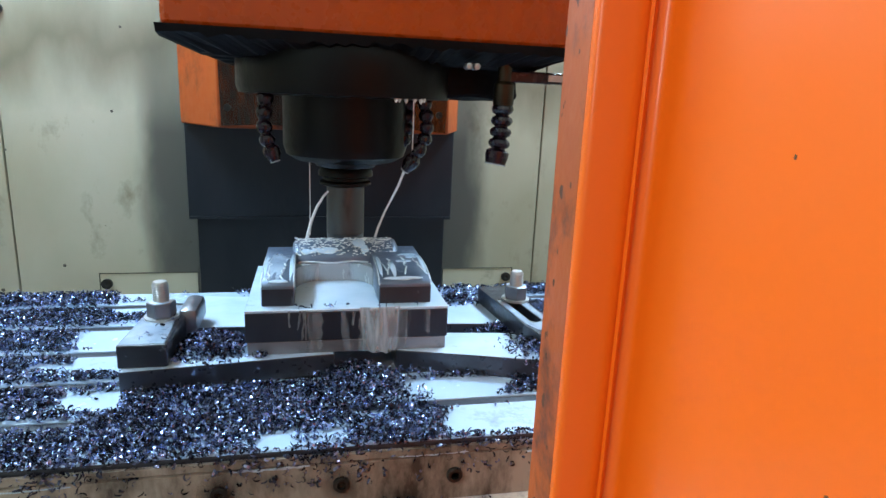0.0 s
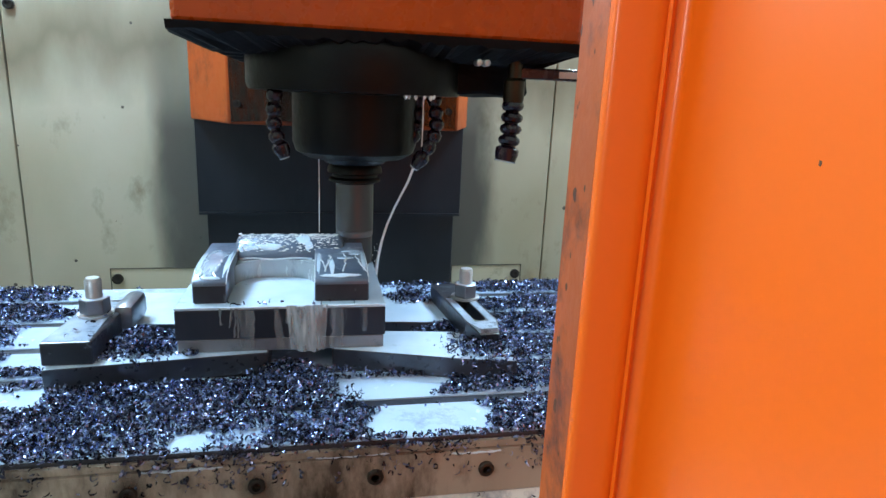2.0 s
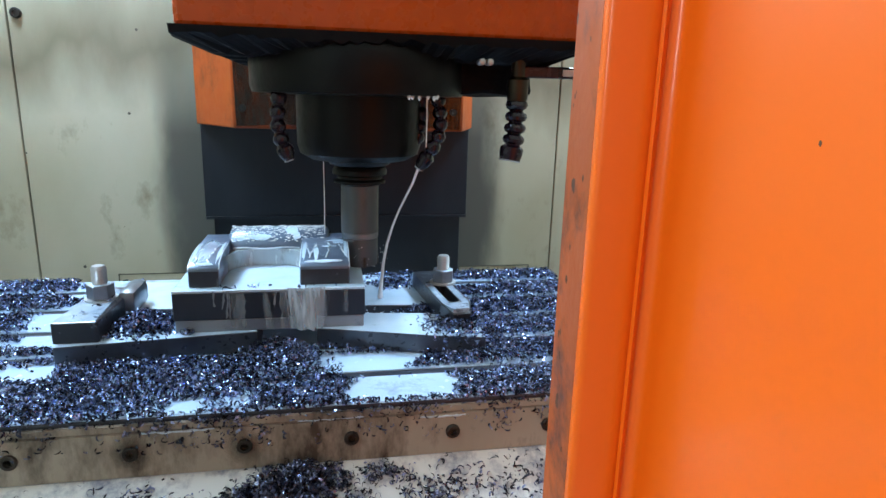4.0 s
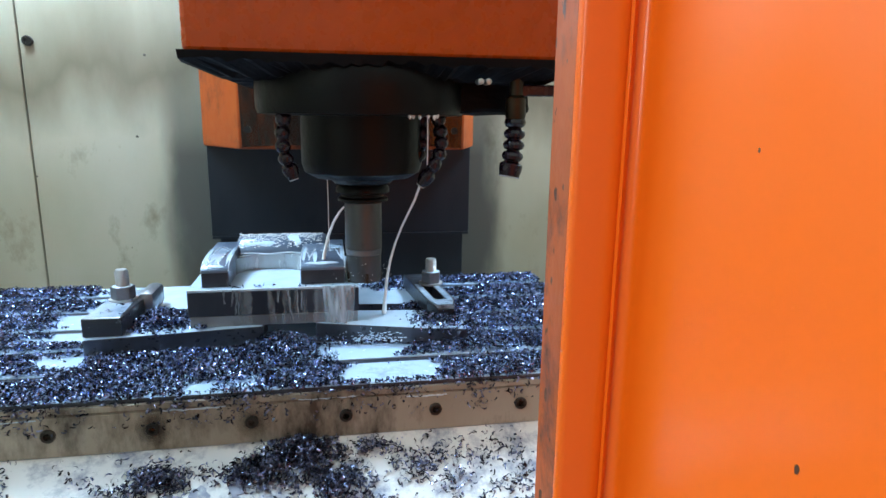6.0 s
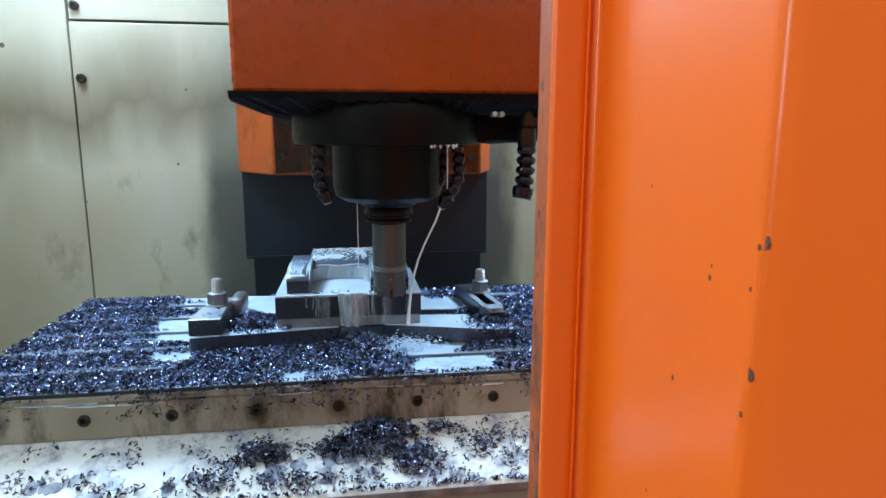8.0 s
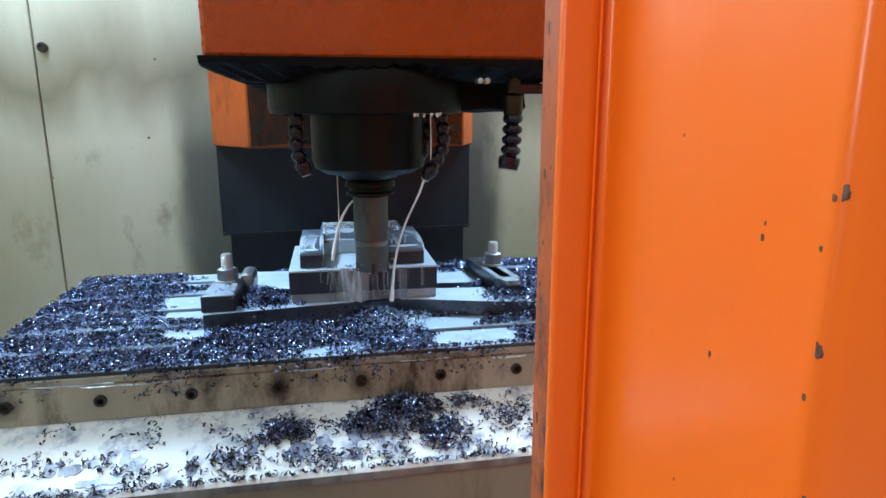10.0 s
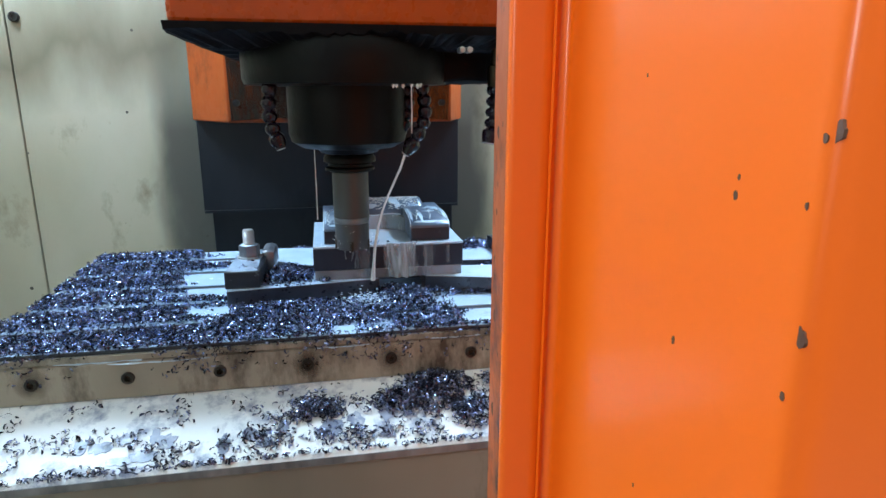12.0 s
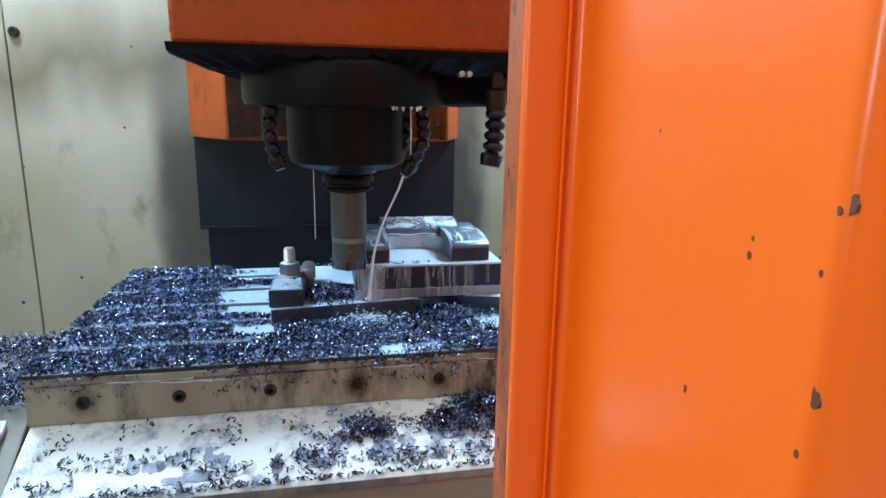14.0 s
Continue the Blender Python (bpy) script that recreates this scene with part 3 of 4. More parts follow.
for y, z, r in ((-0.8300, 1.195, 0.0017), (-0.8285, 1.194, 0.0008), (-0.8095, 1.1855, 0.0006), (-0.809, 1.182, 0.0010), (-0.827, 1.183, 0.0006), (-0.793, 1.146, 0.0010),
                (-0.829, 1.161, 0.0018), (-0.8275, 1.1495, 0.0008), (-0.8300, 1.124, 0.0022), (-0.772, 1.205, 0.0005), (-0.781, 1.10, 0.0006)):
    part("paint_chip", flake(0.0425 + (0.006 * (1 - math.sqrt(max(0.0, y + 0.8322) / 0.006)) ** 2 if y < -0.8262 else 0), y, z, r, "side", int(z * 9000 + y * 3000)), STEELMARK, door_sheet, "dark chip in the paint")
for z, r in ((1.243, 0.0026), (1.188, 0.0020), (1.1205, 0.0024), (1.082, 0.0028), (1.160, 0.0012)):
    part("edge_chip", flake(0.02555, -0.7025, z, r, "side", int(z * 700)), STEELMARK, door_edge, "dark chip in the edge paint")
for k in range(46):
    z = rs.uniform(0.90, 1.42)
    f = rs.random() ** 2
    part("edge_chip", flake(0.0264 - 0.0022 * f, -0.6945 - 0.022 * f, z, rs.uniform(0.0004, 0.0013), "side", 500 + k), STEELMARK, door_edge, "dark chip in the edge paint")

# ---- machine table: everything from here on is placed on the table and travels with it ----
TZ, FY, BY, X0, X1 = 0.898, -0.353, 0.135, -0.522, 0.475
SLOTS = [-0.281, -0.195, -0.108, -0.020, 0.069]
table = root("machine_table", "slotted cast-iron machine table wet with coolant", "machine table")
MOVING.append(table)
prof = [(FY, 0.884), (FY, TZ - 0.003), (FY + 0.003, TZ)]
for s in SLOTS:
    prof += [(s - 0.008, TZ), (s - 0.008, TZ - 0.018), (s - 0.014, TZ - 0.018), (s - 0.014, TZ - 0.03), (s + 0.014, TZ - 0.03), (s + 0.014, TZ - 0.018), (s + 0.008, TZ - 0.018), (s + 0.008, TZ)]
prof += [(BY - 0.003, TZ), (BY, TZ - 0.003), (BY, 0.79), (FY + 0.02, 0.79), (FY + 0.02, 0.884)]
part("table_top", prism(prof, "x", X0, X1), TABLE_TOP, table)
band = part("front_band", prism([(FY - 0.002, 0.834), (FY - 0.002, 0.881), (FY + 0.001, 0.883), (FY + 0.018, 0.883), (FY + 0.018, 0.834)], "x", X0 + 0.002, X1), TABLE_SIDE, table, "grimy beige front band of the table")
part("front_rim", prism([(FY - 0.003, 0.8845), (FY - 0.0035, 0.8915), (FY - 0.001, 0.8925), (FY - 0.0005, 0.8845)], "x", X0 + 0.001, X1), TABLE_SIDE, table, "grimy beige rim of the table")
part("edge_strip", prism([(FY - 0.0012, 0.8928), (FY - 0.0012, 0.8955), (FY - 0.0002, 0.8975), (FY - 0.0002, 0.8928)], "x", X0 + 0.001, X1), SLOT_DARK, table, "near-black front edge")
# near-black fill in each slot, painting the shade of its depth
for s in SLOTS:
    part("slot", box(X0 + 0.0005, X1 - 0.0005, s - 0.0078, s + 0.0078, TZ - 0.0178, TZ - 0.0014), SLOT_DARK, table, "dark fill that paints the shade inside a slot")
for k in range(9):
    part("front_screw", lathe([(0.0078, -0.001), (0.0078, 0.003), (0.0070, 0.004), (0.0042, 0.004), (0.0042, 0.0), (0.0004, 0.0)], 18, pose(-0.457 + 0.1088 * k, FY - 0.002, 0.8605, 90)), BOLT_DARK, band, "dark oily socket screw", True)
    if k not in (0, 3, 4):
        continue
    blot = part("rust_stain", prism([(-0.03, -0.03), (0.03, -0.03), (0.03, 0.02), (-0.03, 0.02)], "y", -0.0004, 0), RUST, band, "brown rusty stain round a screw")
    blot.location = (-0.457 + 0.1088 * k, FY - 0.0022, 0.8605)
AY, AZ = -0.452, 0.788
part("apron", prism([(FY - 0.001, 0.833), (AY, AZ), (AY - 0.004, AZ - 0.003), (AY - 0.004, AZ - 0.012), (AY, AZ - 0.012), (AY + 0.003, AZ - 0.004), (FY - 0.001, 0.828)], "x", X0 + 0.004, X1 + 0.1), APRON, table, "white enamelled sloping apron")
part("lip_grime", box(X0 + 0.005, X1 + 0.1, AY - 0.0052, AY - 0.0042, AZ - 0.0125, AZ - 0.0035), STREAK, table, "oil-dark lip of the apron")
part("skirt", box(X0 + 0.01, X1 + 0.1, AY, AY + 0.003, 0.42, AZ - 0.0125), SKIRT, table, "grey-beige front skirt below the apron")
part("skirt_end", box(X0 + 0.006, X0 + 0.0095, AY, FY, 0.42, AZ - 0.0125), SKIRT, table, "grey-beige end of the skirt")
cover = root("way_cover", "pale sheet-metal way cover beside the machine table", "way cover")
MOVING.append(cover)
part("cover_top", prism([(-0.35, 0.835), (-0.33, 0.85), (-0.13, 0.85), (-0.11, 0.84), (-0.11, 0.80), (-0.46, 0.76), (-0.46, 0.765)], "x", -1.1, X0 - 0.001, 0.002), SKIRT, cover)
part("cover_edge", prism([(-0.351, 0.8365), (-0.462, 0.7665), (-0.462, 0.7725), (-0.351, 0.8425)], "x", X0 - 0.03, X0 - 0.022), APRON, cover, "raised pale edge")

# saddle below the table
sad = root("saddle", "painted machine saddle and bed under the table", "machine bed")
part("bed", box(-0.5, 0.9, -0.1, 0.54, 0.0, 0.72, 0.01), SKIRT, sad)

# support plates under the workpiece
PT = 0.923
def plate(outline, label, dark=False):
    p = root("support_plate", label, "support plate", "support plates")
    # sides coloured darker and tops paler, as the light from above and behind leaves them
    part("plate", prism(outline, "z", TZ + 0.0005, PT, 0.0012), MILLED, p)
    c = Vector([sum(a) / len(outline) for a in zip(*outline)])
    part("film", prism([tuple(c + (Vector(o) - c) * 0.985) for o in outline], "z", PT + 0.0001, PT + 0.0005), FILM, p, "milky coolant on the plate, its bright sheen painted pale")
    MOVING.append(p)
    return p
plate([(-0.246, -0.222), (-0.022, -0.196), (-0.022, -0.14), (-0.246, -0.150)], "wet flat steel bar under the workpiece and a clamp")
plate([(0.050, -0.192), (0.200, -0.236), (0.258, -0.248), (0.262, -0.19), (0.20, -0.152), (0.05, -0.135)], "wet flat steel bar standing askew under the workpiece")
plate([(-0.217, -0.095), (-0.06, -0.099), (-0.06, 0.020), (-0.222, 0.036)], "wet steel plate under the rear of the workpiece")
plate([(0.05, -0.104), (0.205, -0.118), (0.212, 0.012), (0.05, 0.02)], "wet steel plate under the rear of the workpiece beside a clamp")

# workpiece: two rounded legs and a bridge on a base
wp = root("workpiece", "half-milled steel mould block wet with coolant", "workpiece")
MOVING.append(wp)
part("base_band", box(-0.1195, 0.1095, -0.1915, 0.000, PT + 0.0005, 0.9385, 0.001), BLOCK_BAND, wp, "pale ground band round the foot")
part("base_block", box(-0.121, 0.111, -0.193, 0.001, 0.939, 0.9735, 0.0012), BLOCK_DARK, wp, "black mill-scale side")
# pale colour carries the sheen of the wet top ledge
part("base_top", box(-0.1212, 0.1112, -0.1932, 0.0012, 0.9738, 0.977, 0.0008), FILM, wp, "freshly milled wet ledge, its bright sheen painted pale")
def arch(y0, y1, zf, zt, run, zb=0.9772, back=0.012, n=9):
    pts = [(y0, zb), (y0, zf)]
    for i in range(1, n + 1):
        a = math.pi / 2 * i / n
        pts.append((y0 + run * (1 - math.cos(a)) * 1.0, zf + (zt - zf) * math.sin(a)))
    pts += [(y1 - back, zt + 0.001), (y1 - back * 0.3, zt - back * 0.3), (y1, zt - back), (y1, zb)]
    return pts
lobe = arch(-0.178, -0.028, 0.9995, 1.0130, 0.062)
part("leg", prism(lobe, "x", -0.104, -0.067, 0.0014), LOBE_STEEL, wp, "rounded milled leg", True)
part("leg", prism(lobe, "x", 0.030, 0.0925, 0.0014), LOBE_STEEL, wp, "wide rounded milled leg", True)
def rounded_bar(profile, stations):
    """A profile carried along x, drawn in towards the foot at the rounded ends."""
    bm = bmesh.new()
    rows = [[bm.verts.new((x, -0.052 + (y + 0.052) * f, 0.9772 + (z - 0.9772) * f)) for y, z in profile] for x, f in stations]
    for a, b in zip(rows, rows[1:]):
        for k in range(len(profile)):
            j = (k + 1) % len(profile)
            bm.faces.new((a[k], a[j], b[j], b[k]))
    bm.faces.new(rows[0])
    bm.faces.new(rows[-1])
    bmesh.ops.recalc_face_normals(bm, faces=bm.faces)
    return bm
part("bridge", rounded_bar(arch(-0.077, -0.0272, 1.0005, 1.0250, 0.040), ((-0.0725, 0.74), (-0.0715, 0.86), (-0.069, 0.95), (-0.064, 1.0), (0.060, 1.0), (0.065, 0.95), (0.068, 0.84))), LOBE_STEEL, wp, "rounded milled bridge between the legs", True)
def leg_z(y):
    t = max(0.0, min(1.0, (y + 0.178) / 0.062))
    return 0.9995 + 0.0135 * math.sin(math.acos(1 - t))
def bridge_z(y):
    t = max(0.0, min(1.0, (y + 0.077) / 0.040))
    return 1.0005 + 0.0245 * math.sin(math.acos(1 - t))
def blob(x, y, rx, ry, zfun, seed):
    """A flat, uneven puddle that follows the steel under it."""
    bm = bmesh.new()
    n = 22
    rings = []
    for f, up in ((1.0, -0.0004), (0.9, 0.0006), (0.45, 0.0008)):
        ring = []
        for k in range(n):
            a = 2 * math.pi * k / n
            r = f * (1 + 0.45 * noise.noise((math.cos(a) * 1.3, math.sin(a) * 1.3, seed * 3.1)) + 0.2 * noise.noise((math.cos(a) * 4, math.sin(a) * 4, seed * 1.7)))
            px, py = x + rx * r * math.cos(a), y + ry * r * math.sin(a)
            ring.append(bm.verts.new((px, py, zfun(py) + up)))
        rings.append(ring)
    for a, b in zip(rings, rings[1:]):
        for k in range(n):
            j = (k + 1) % n
            bm.faces.new((a[k], a[j], b[j], b[k]))
    bm.faces.new(rings[-1])
    bmesh.ops.recalc_face_normals(bm, faces=bm.faces)
    return bm
for k, (x, y, rx, ry, fun) in enumerate(((0.016, -0.055, 0.010, 0.010, bridge_z), (-0.030, -0.068, 0.020, 0.004, bridge_z), (0.022, -0.066, 0.006, 0.006, bridge_z), (-0.052, -0.070, 0.010, 0.003, bridge_z),
                                         (0.061, -0.171, 0.021, 0.0035, leg_z), (0.075, -0.085, 0.012, 0.007, leg_z), (0.0885, -0.125, 0.0025, 0.040, leg_z), (0.0345, -0.13, 0.0028, 0.036, leg_z), (0.050, -0.145, 0.0035, 0.022, leg_z), (0.068, -0.118, 0.010, 0.0045, leg_z), (0.080, -0.095, 0.008, 0.010, leg_z),
                                         (-0.1005, -0.125, 0.0022, 0.045, leg_z), (-0.0710, -0.125, 0.0025, 0.045, leg_z), (-0.086, -0.173, 0.012, 0.002, leg_z))):
    part("film", blob(x, y, rx, ry, fun, k), FILM, wp, "puddle of milky coolant", True)
part("film", blob(-0.086, -0.118, 0.0115, 0.050, leg_z, 31), STRAP_FILM, wp, "thin bluish coolant on the leg", True)
# thin dark plates that paint the shade on the legs' front sides
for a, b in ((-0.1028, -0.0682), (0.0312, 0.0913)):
    part("leg_face", box(a, b, -0.1788, -0.1779, 0.9774, 0.9972, 0.0003), SHADED_FACE, wp, "flat front of the leg, painted dark as its shaded side")
for k, (x, w, z) in enumerate(((-0.045, 0.012, 0.928), (-0.008, 0.009, 0.926), (0.016, 0.014, 0.925), (0.034, 0.006, 0.927), (0.055, 0.010, 0.926), (0.086, 0.005, 0.945))):
    edge = [(x - w * (0.75 + 0.5 * noise.noise((i * 0.9, k * 3.0, 1))), 0.9765 + (z - 0.9765) * i / 7) for i in range(8)] + [(x + w * (0.75 + 0.5 * noise.noise((i * 0.9, k * 3.0, 9))), 0.9765 + (z - 0.9765) * i / 7) for i in range(7, -1, -1)]
    part("stain", prism(edge, "y", -0.1938, -0.1934), STAIN_VEIL, wp, "grey veil of running coolant")
def fillet(cx, s, r=0.036, n=9):
    """The concave corner between a leg and the bridge."""
    y = -0.0775
    pts = [(cx, y)]
    for i in range(n + 1):
        a = math.pi / 2 * i / n
        pts.append((cx + s * r * (1 - math.sin(a)), y - r * (1 - math.cos(a))))
    return prism(pts, "z", 0.9772, 1.0003)
part("corner", fillet(-0.0668, 1), POCKET, wp, "hollow milled corner", True)
part("corner", fillet(0.0298, -1), POCKET, wp, "hollow milled corner", True)
part("pocket_wall", box(-0.0668, 0.0298, -0.0785, -0.0772, 0.9772, 1.000), POCKET, wp, "bright milled pocket wall")

# strap clamps
def stud_set(thing, x, y, z, top):
    stud = part("stud", lathe([(0.0088, TZ - 0.01), (0.0088, top - 0.003), (0.0072, top), (0.003, top + 0.0003)], 24, pose(x, y, 0)), STUD, thing, "pale threaded stud", True)
    for k in range(int((top - z - 0.024) / 0.0022)):
        part("thread_ring", lathe([(0.0086, -0.0007), (0.0093, 0), (0.0086, 0.0007)], 20, pose(x, y, z + 0.0235 + 0.0022 * k)), STUD, stud, smooth=True)
    part("washer", lathe([(0.008, z + 0.0003), (0.0195, z + 0.0003), (0.0195, z + 0.003), (0.008, z + 0.003)], 28, pose(x, y, 0)), STUD, stud, "pale flat washer", True)
    bm = prism([(0.0165 * math.cos(math.pi / 3 * k + 0.3), 0.0165 * math.sin(math.pi / 3 * k + 0.3)) for k in range(6)], "z", z + 0.003, z + 0.021, 0.0012, pose(x, y, 0))
    part("nut", bm, NUT, stud, "dark hexagon nut")
    part("film", lathe([(0.009, z + 0.0211), (0.0135, z + 0.0211), (0.0125, z + 0.0216), (0.009, z + 0.0216)], 20, pose(x, y, 0)), FILM, stud, "milky coolant on the nut", True)
cl = root("strap_clamp", "wet forged strap clamp with nut and stud on the table", "clamp", "strap clamps")
MOVING.append(cl)
part("strap", prism([(-0.249, -0.214), (-0.199, -0.214), (-0.194, -0.075), (-0.242, -0.075)], "z", PT + 0.0008, 0.950, 0.002), CLAMP, cl)
# coolant on the strap, coloured pale for the light its top reflects
part("film", prism([(-0.2465, -0.2115), (-0.2015, -0.2115), (-0.204, -0.14), (-0.200, -0.09), (-0.2405, -0.078)], "z", 0.9501, 0.9505), STRAP_FILM, cl, "milky coolant on the strap, its bright sheen painted pale")
bm = box(-0.205, -0.182, -0.125, -0.06, 0.925, 0.958, 0.008)
part("heel", bm, NUT, cl, "rounded worn heel of the clamp", True)
stud_set(cl, -0.221, -0.129, 0.950, 0.995)
cr = root("strap_clamp", "dark slotted strap clamp askew with a nut and a stud", "clamp", "strap clamps")
MOVING.append(cr)
M = pose(0.225, -0.105, 0, 0, 0, 6)
outer = [(-0.021, 0.085), (0.021, 0.085), (0.021, -0.072), (0.012, -0.102), (-0.012, -0.102), (-0.021, -0.072)]
slot = [(0.0078 * math.cos(a), -0.062 + 0.0078 * math.sin(a)) for a in [math.pi + math.pi * i / 8 for i in range(9)]] + [(0.0078 * math.cos(a), 0.005 + 0.0078 * math.sin(a)) for a in [math.pi * i / 8 for i in range(9)]]
bm = bmesh.new()
zs = (PT + 0.0005, 0.946)
def ring_faces(bm, zlo, zhi):
    lo_o = [bm.verts.new((*p, zlo)) for p in outer]
    hi_o = [bm.verts.new((*p, zhi if p[1] > -0.08 else zhi - 0.006)) for p in outer]
    lo_s = [bm.verts.new((*p, zlo)) for p in slot]
    hi_s = [bm.verts.new((*p, zhi)) for p in slot]
    for o, h in ((lo_o, hi_o), (lo_s, hi_s)):
        for i in range(len(o)):
            j = (i + 1) % len(o)
            bm.faces.new((o[i], o[j], h[j], h[i]))
    for o, s in ((lo_o, lo_s), (hi_o, hi_s)):
        es = [bm.edges.get((o[i], o[(i + 1) % len(o)])) for i in range(len(o))] + [bm.edges.get((s[i], s[(i + 1) % len(s)])) for i in range(len(s))]
        bmesh.ops.triangle_fill(bm, edges=es, use_beauty=True, use_dissolve=False)
    bmesh.ops.recalc_face_normals(bm, faces=bm.faces)
ring_faces(bm, *zs)
bm.transform(M)
part("strap", bm, CLAMP, cr)
part("film", prism([(-0.0185, -0.072), (-0.011, -0.098), (0.011, -0.098), (0.0185, -0.072), (0.0185, 0.02), (0.0092, 0.02), (0.0092, -0.073), (-0.0092, -0.073), (-0.0092, 0.02), (-0.0185, 0.02)], "z", 0.9402, 0.9464, 0, M), STRAP_FILM, cr, "milky coolant on the strap, its bright sheen painted pale")
part("heel_block", box(-0.022, 0.022, 0.05, 0.083, TZ + 0.001, PT, 0.002, M), NUT, cr, "dark heel block")
stud_set(cr, 0.232, -0.085, 0.946, 0.988)

# ---- swarf ----
def swarf(name, spots, material, label, seed, size=(0.0040, 0.0078)):
    """Curled chips, one strip of bent metal each, at the given places (x, y, z, normal tilt)."""
    q = np.random.default_rng(seed)
    n = len(spots)
    SEG = 6
    verts = np.empty((n, (SEG + 1) * 2, 3))
    P = np.array(spots)
    r = q.uniform(size[0] * 0.5, size[1] * 0.5, n)
    arc = q.uniform(2.0, 4.6, n)
    w = q.uniform(0.0012, 0.0028, n)
    rise = q.uniform(-0.5, 0.5, n) * r
    u = q.normal(size=(n, 3))
    u[:, 2] *= 0.75
    u /= np.linalg.norm(u, axis=1)[:, None]
    v = np.cross(u, q.normal(size=(n, 3)))
    v /= np.linalg.norm(v, axis=1)[:, None]
    a3 = np.cross(u, v)
    for k in range(SEG + 1):
        th = arc * (k / SEG - 0.5)
        c = r[:, None] * (np.cos(th)[:, None] * u + np.sin(th)[:, None] * v) + (rise * k / SEG)[:, None] * a3 + P
        tap = w * (0.55 + 0.45 * math.sin(math.pi * k / SEG))
        verts[:, 2 * k] = c - a3 * tap[:, None] * 0.5
        verts[:, 2 * k + 1] = c + a3 * tap[:, None] * 0.5
    base = np.arange(n)[:, None, None] * (SEG + 1) * 2
    quad = np.array([(2 * k, 2 * k + 1, 2 * k + 3, 2 * k + 2) for k in range(SEG)])[None]
    faces = (base + quad).reshape(-1, 4)
    me = bpy.data.meshes.new(name)
    me.from_pydata(verts.reshape(-1, 3).tolist(), [], faces.tolist())
    me.materials.append(material)
    ob = tagged(new(name, me), label, "metal swarf", kind="stuff")
    MOVING.append(ob)
    return ob


# bare, washed patches of the table: centre, half sizes
BARE = [(0.145, -0.320, 0.060, 0.030, 0), (0.118, -0.248, 0.062, 0.024, 0), (-0.062, -0.337, 0.045, 0.016, 0), (0.012, -0.30, 0.018, 0.010, 0),
        (-0.295, 0.09, 0.045, 0.05, 0), (-0.29, -0.045, 0.045, 0.045, 0), (-0.275, -0.14, 0.045, 0.028, 0), (-0.275, -0.235, 0.030, 0.022, 0),
        (0.0, 0.08, 0.30, 0.06, 0), (0.02, -0.1, 0.19, 0.085, 0), (0.16, -0.07, 0.05, 0.06, 0), (-0.33, -0.15, 0.03, 0.012, 0), (0.30, 0.06, 0.04, 0.02, 0)]
def density(x, y):
    d = 1.15 + 0.5 * noise.noise((x * 9, y * 9, 0.4)) + 0.35 * noise.noise((x * 30, y * 30, 3.0))
    for cx, cy, hx, hy, _ in BARE:
        e = max(abs(x - cx) / hx, abs(y - cy) / hy) + 0.45 * noise.noise((x * 22, y * 22, cx * 40))
        d -= max(0.0, min(2.2 if cx > 0.05 else 1.1, (1.12 - e) * 5))
    return d
def heap(x, y):
    h = 0.0
    for cx, cy, hx, hy, t in ((0.03, -0.250, 0.085, 0.055, 0.022), (-0.12, -0.27, 0.13, 0.05, 0.010), (-0.40, -0.1, 0.12, 0.25, 0.003), (0.36, -0.1, 0.10, 0.2, 0.003), (0.30, -0.25, 0.1, 0.06, 0.010), (-0.42, -0.28, 0.14, 0.06, 0.0035)):
        h = max(h, t * max(0, 1 - ((x - cx) / hx) ** 2 - ((y - cy) / hy) ** 2))
    return h
spots = []
q = random.Random(3)
while len(spots) < 42000:
    x, y = q.uniform(X0 - 0.004, X1), q.uniform(FY - 0.004, BY)
    d = density(x, y)
    if q.random() > d:
        continue
    if not (-0.27 < x < 0.075 and y < -0.20) and min(abs(y - s + 0.001) for s in SLOTS) < 0.0110 and (q.random() < 0.93 or heap(x, y) < 0.004) and heap(x, y) < 0.010:
        continue
    if (-0.25 < x < 0.26 and -0.215 < y < 0.03):
        continue
    spots.append((x, y, TZ + 0.002 + q.random() ** 1.5 * (0.0045 + heap(x, y)) * min(1, max(0.15, d))))
swarf("table_swarf", spots, CHIP, "blue-black curled steel chips strewn over the machine table", 21, (0.0034, 0.0068))
# chips between and on the support plates
spots = []
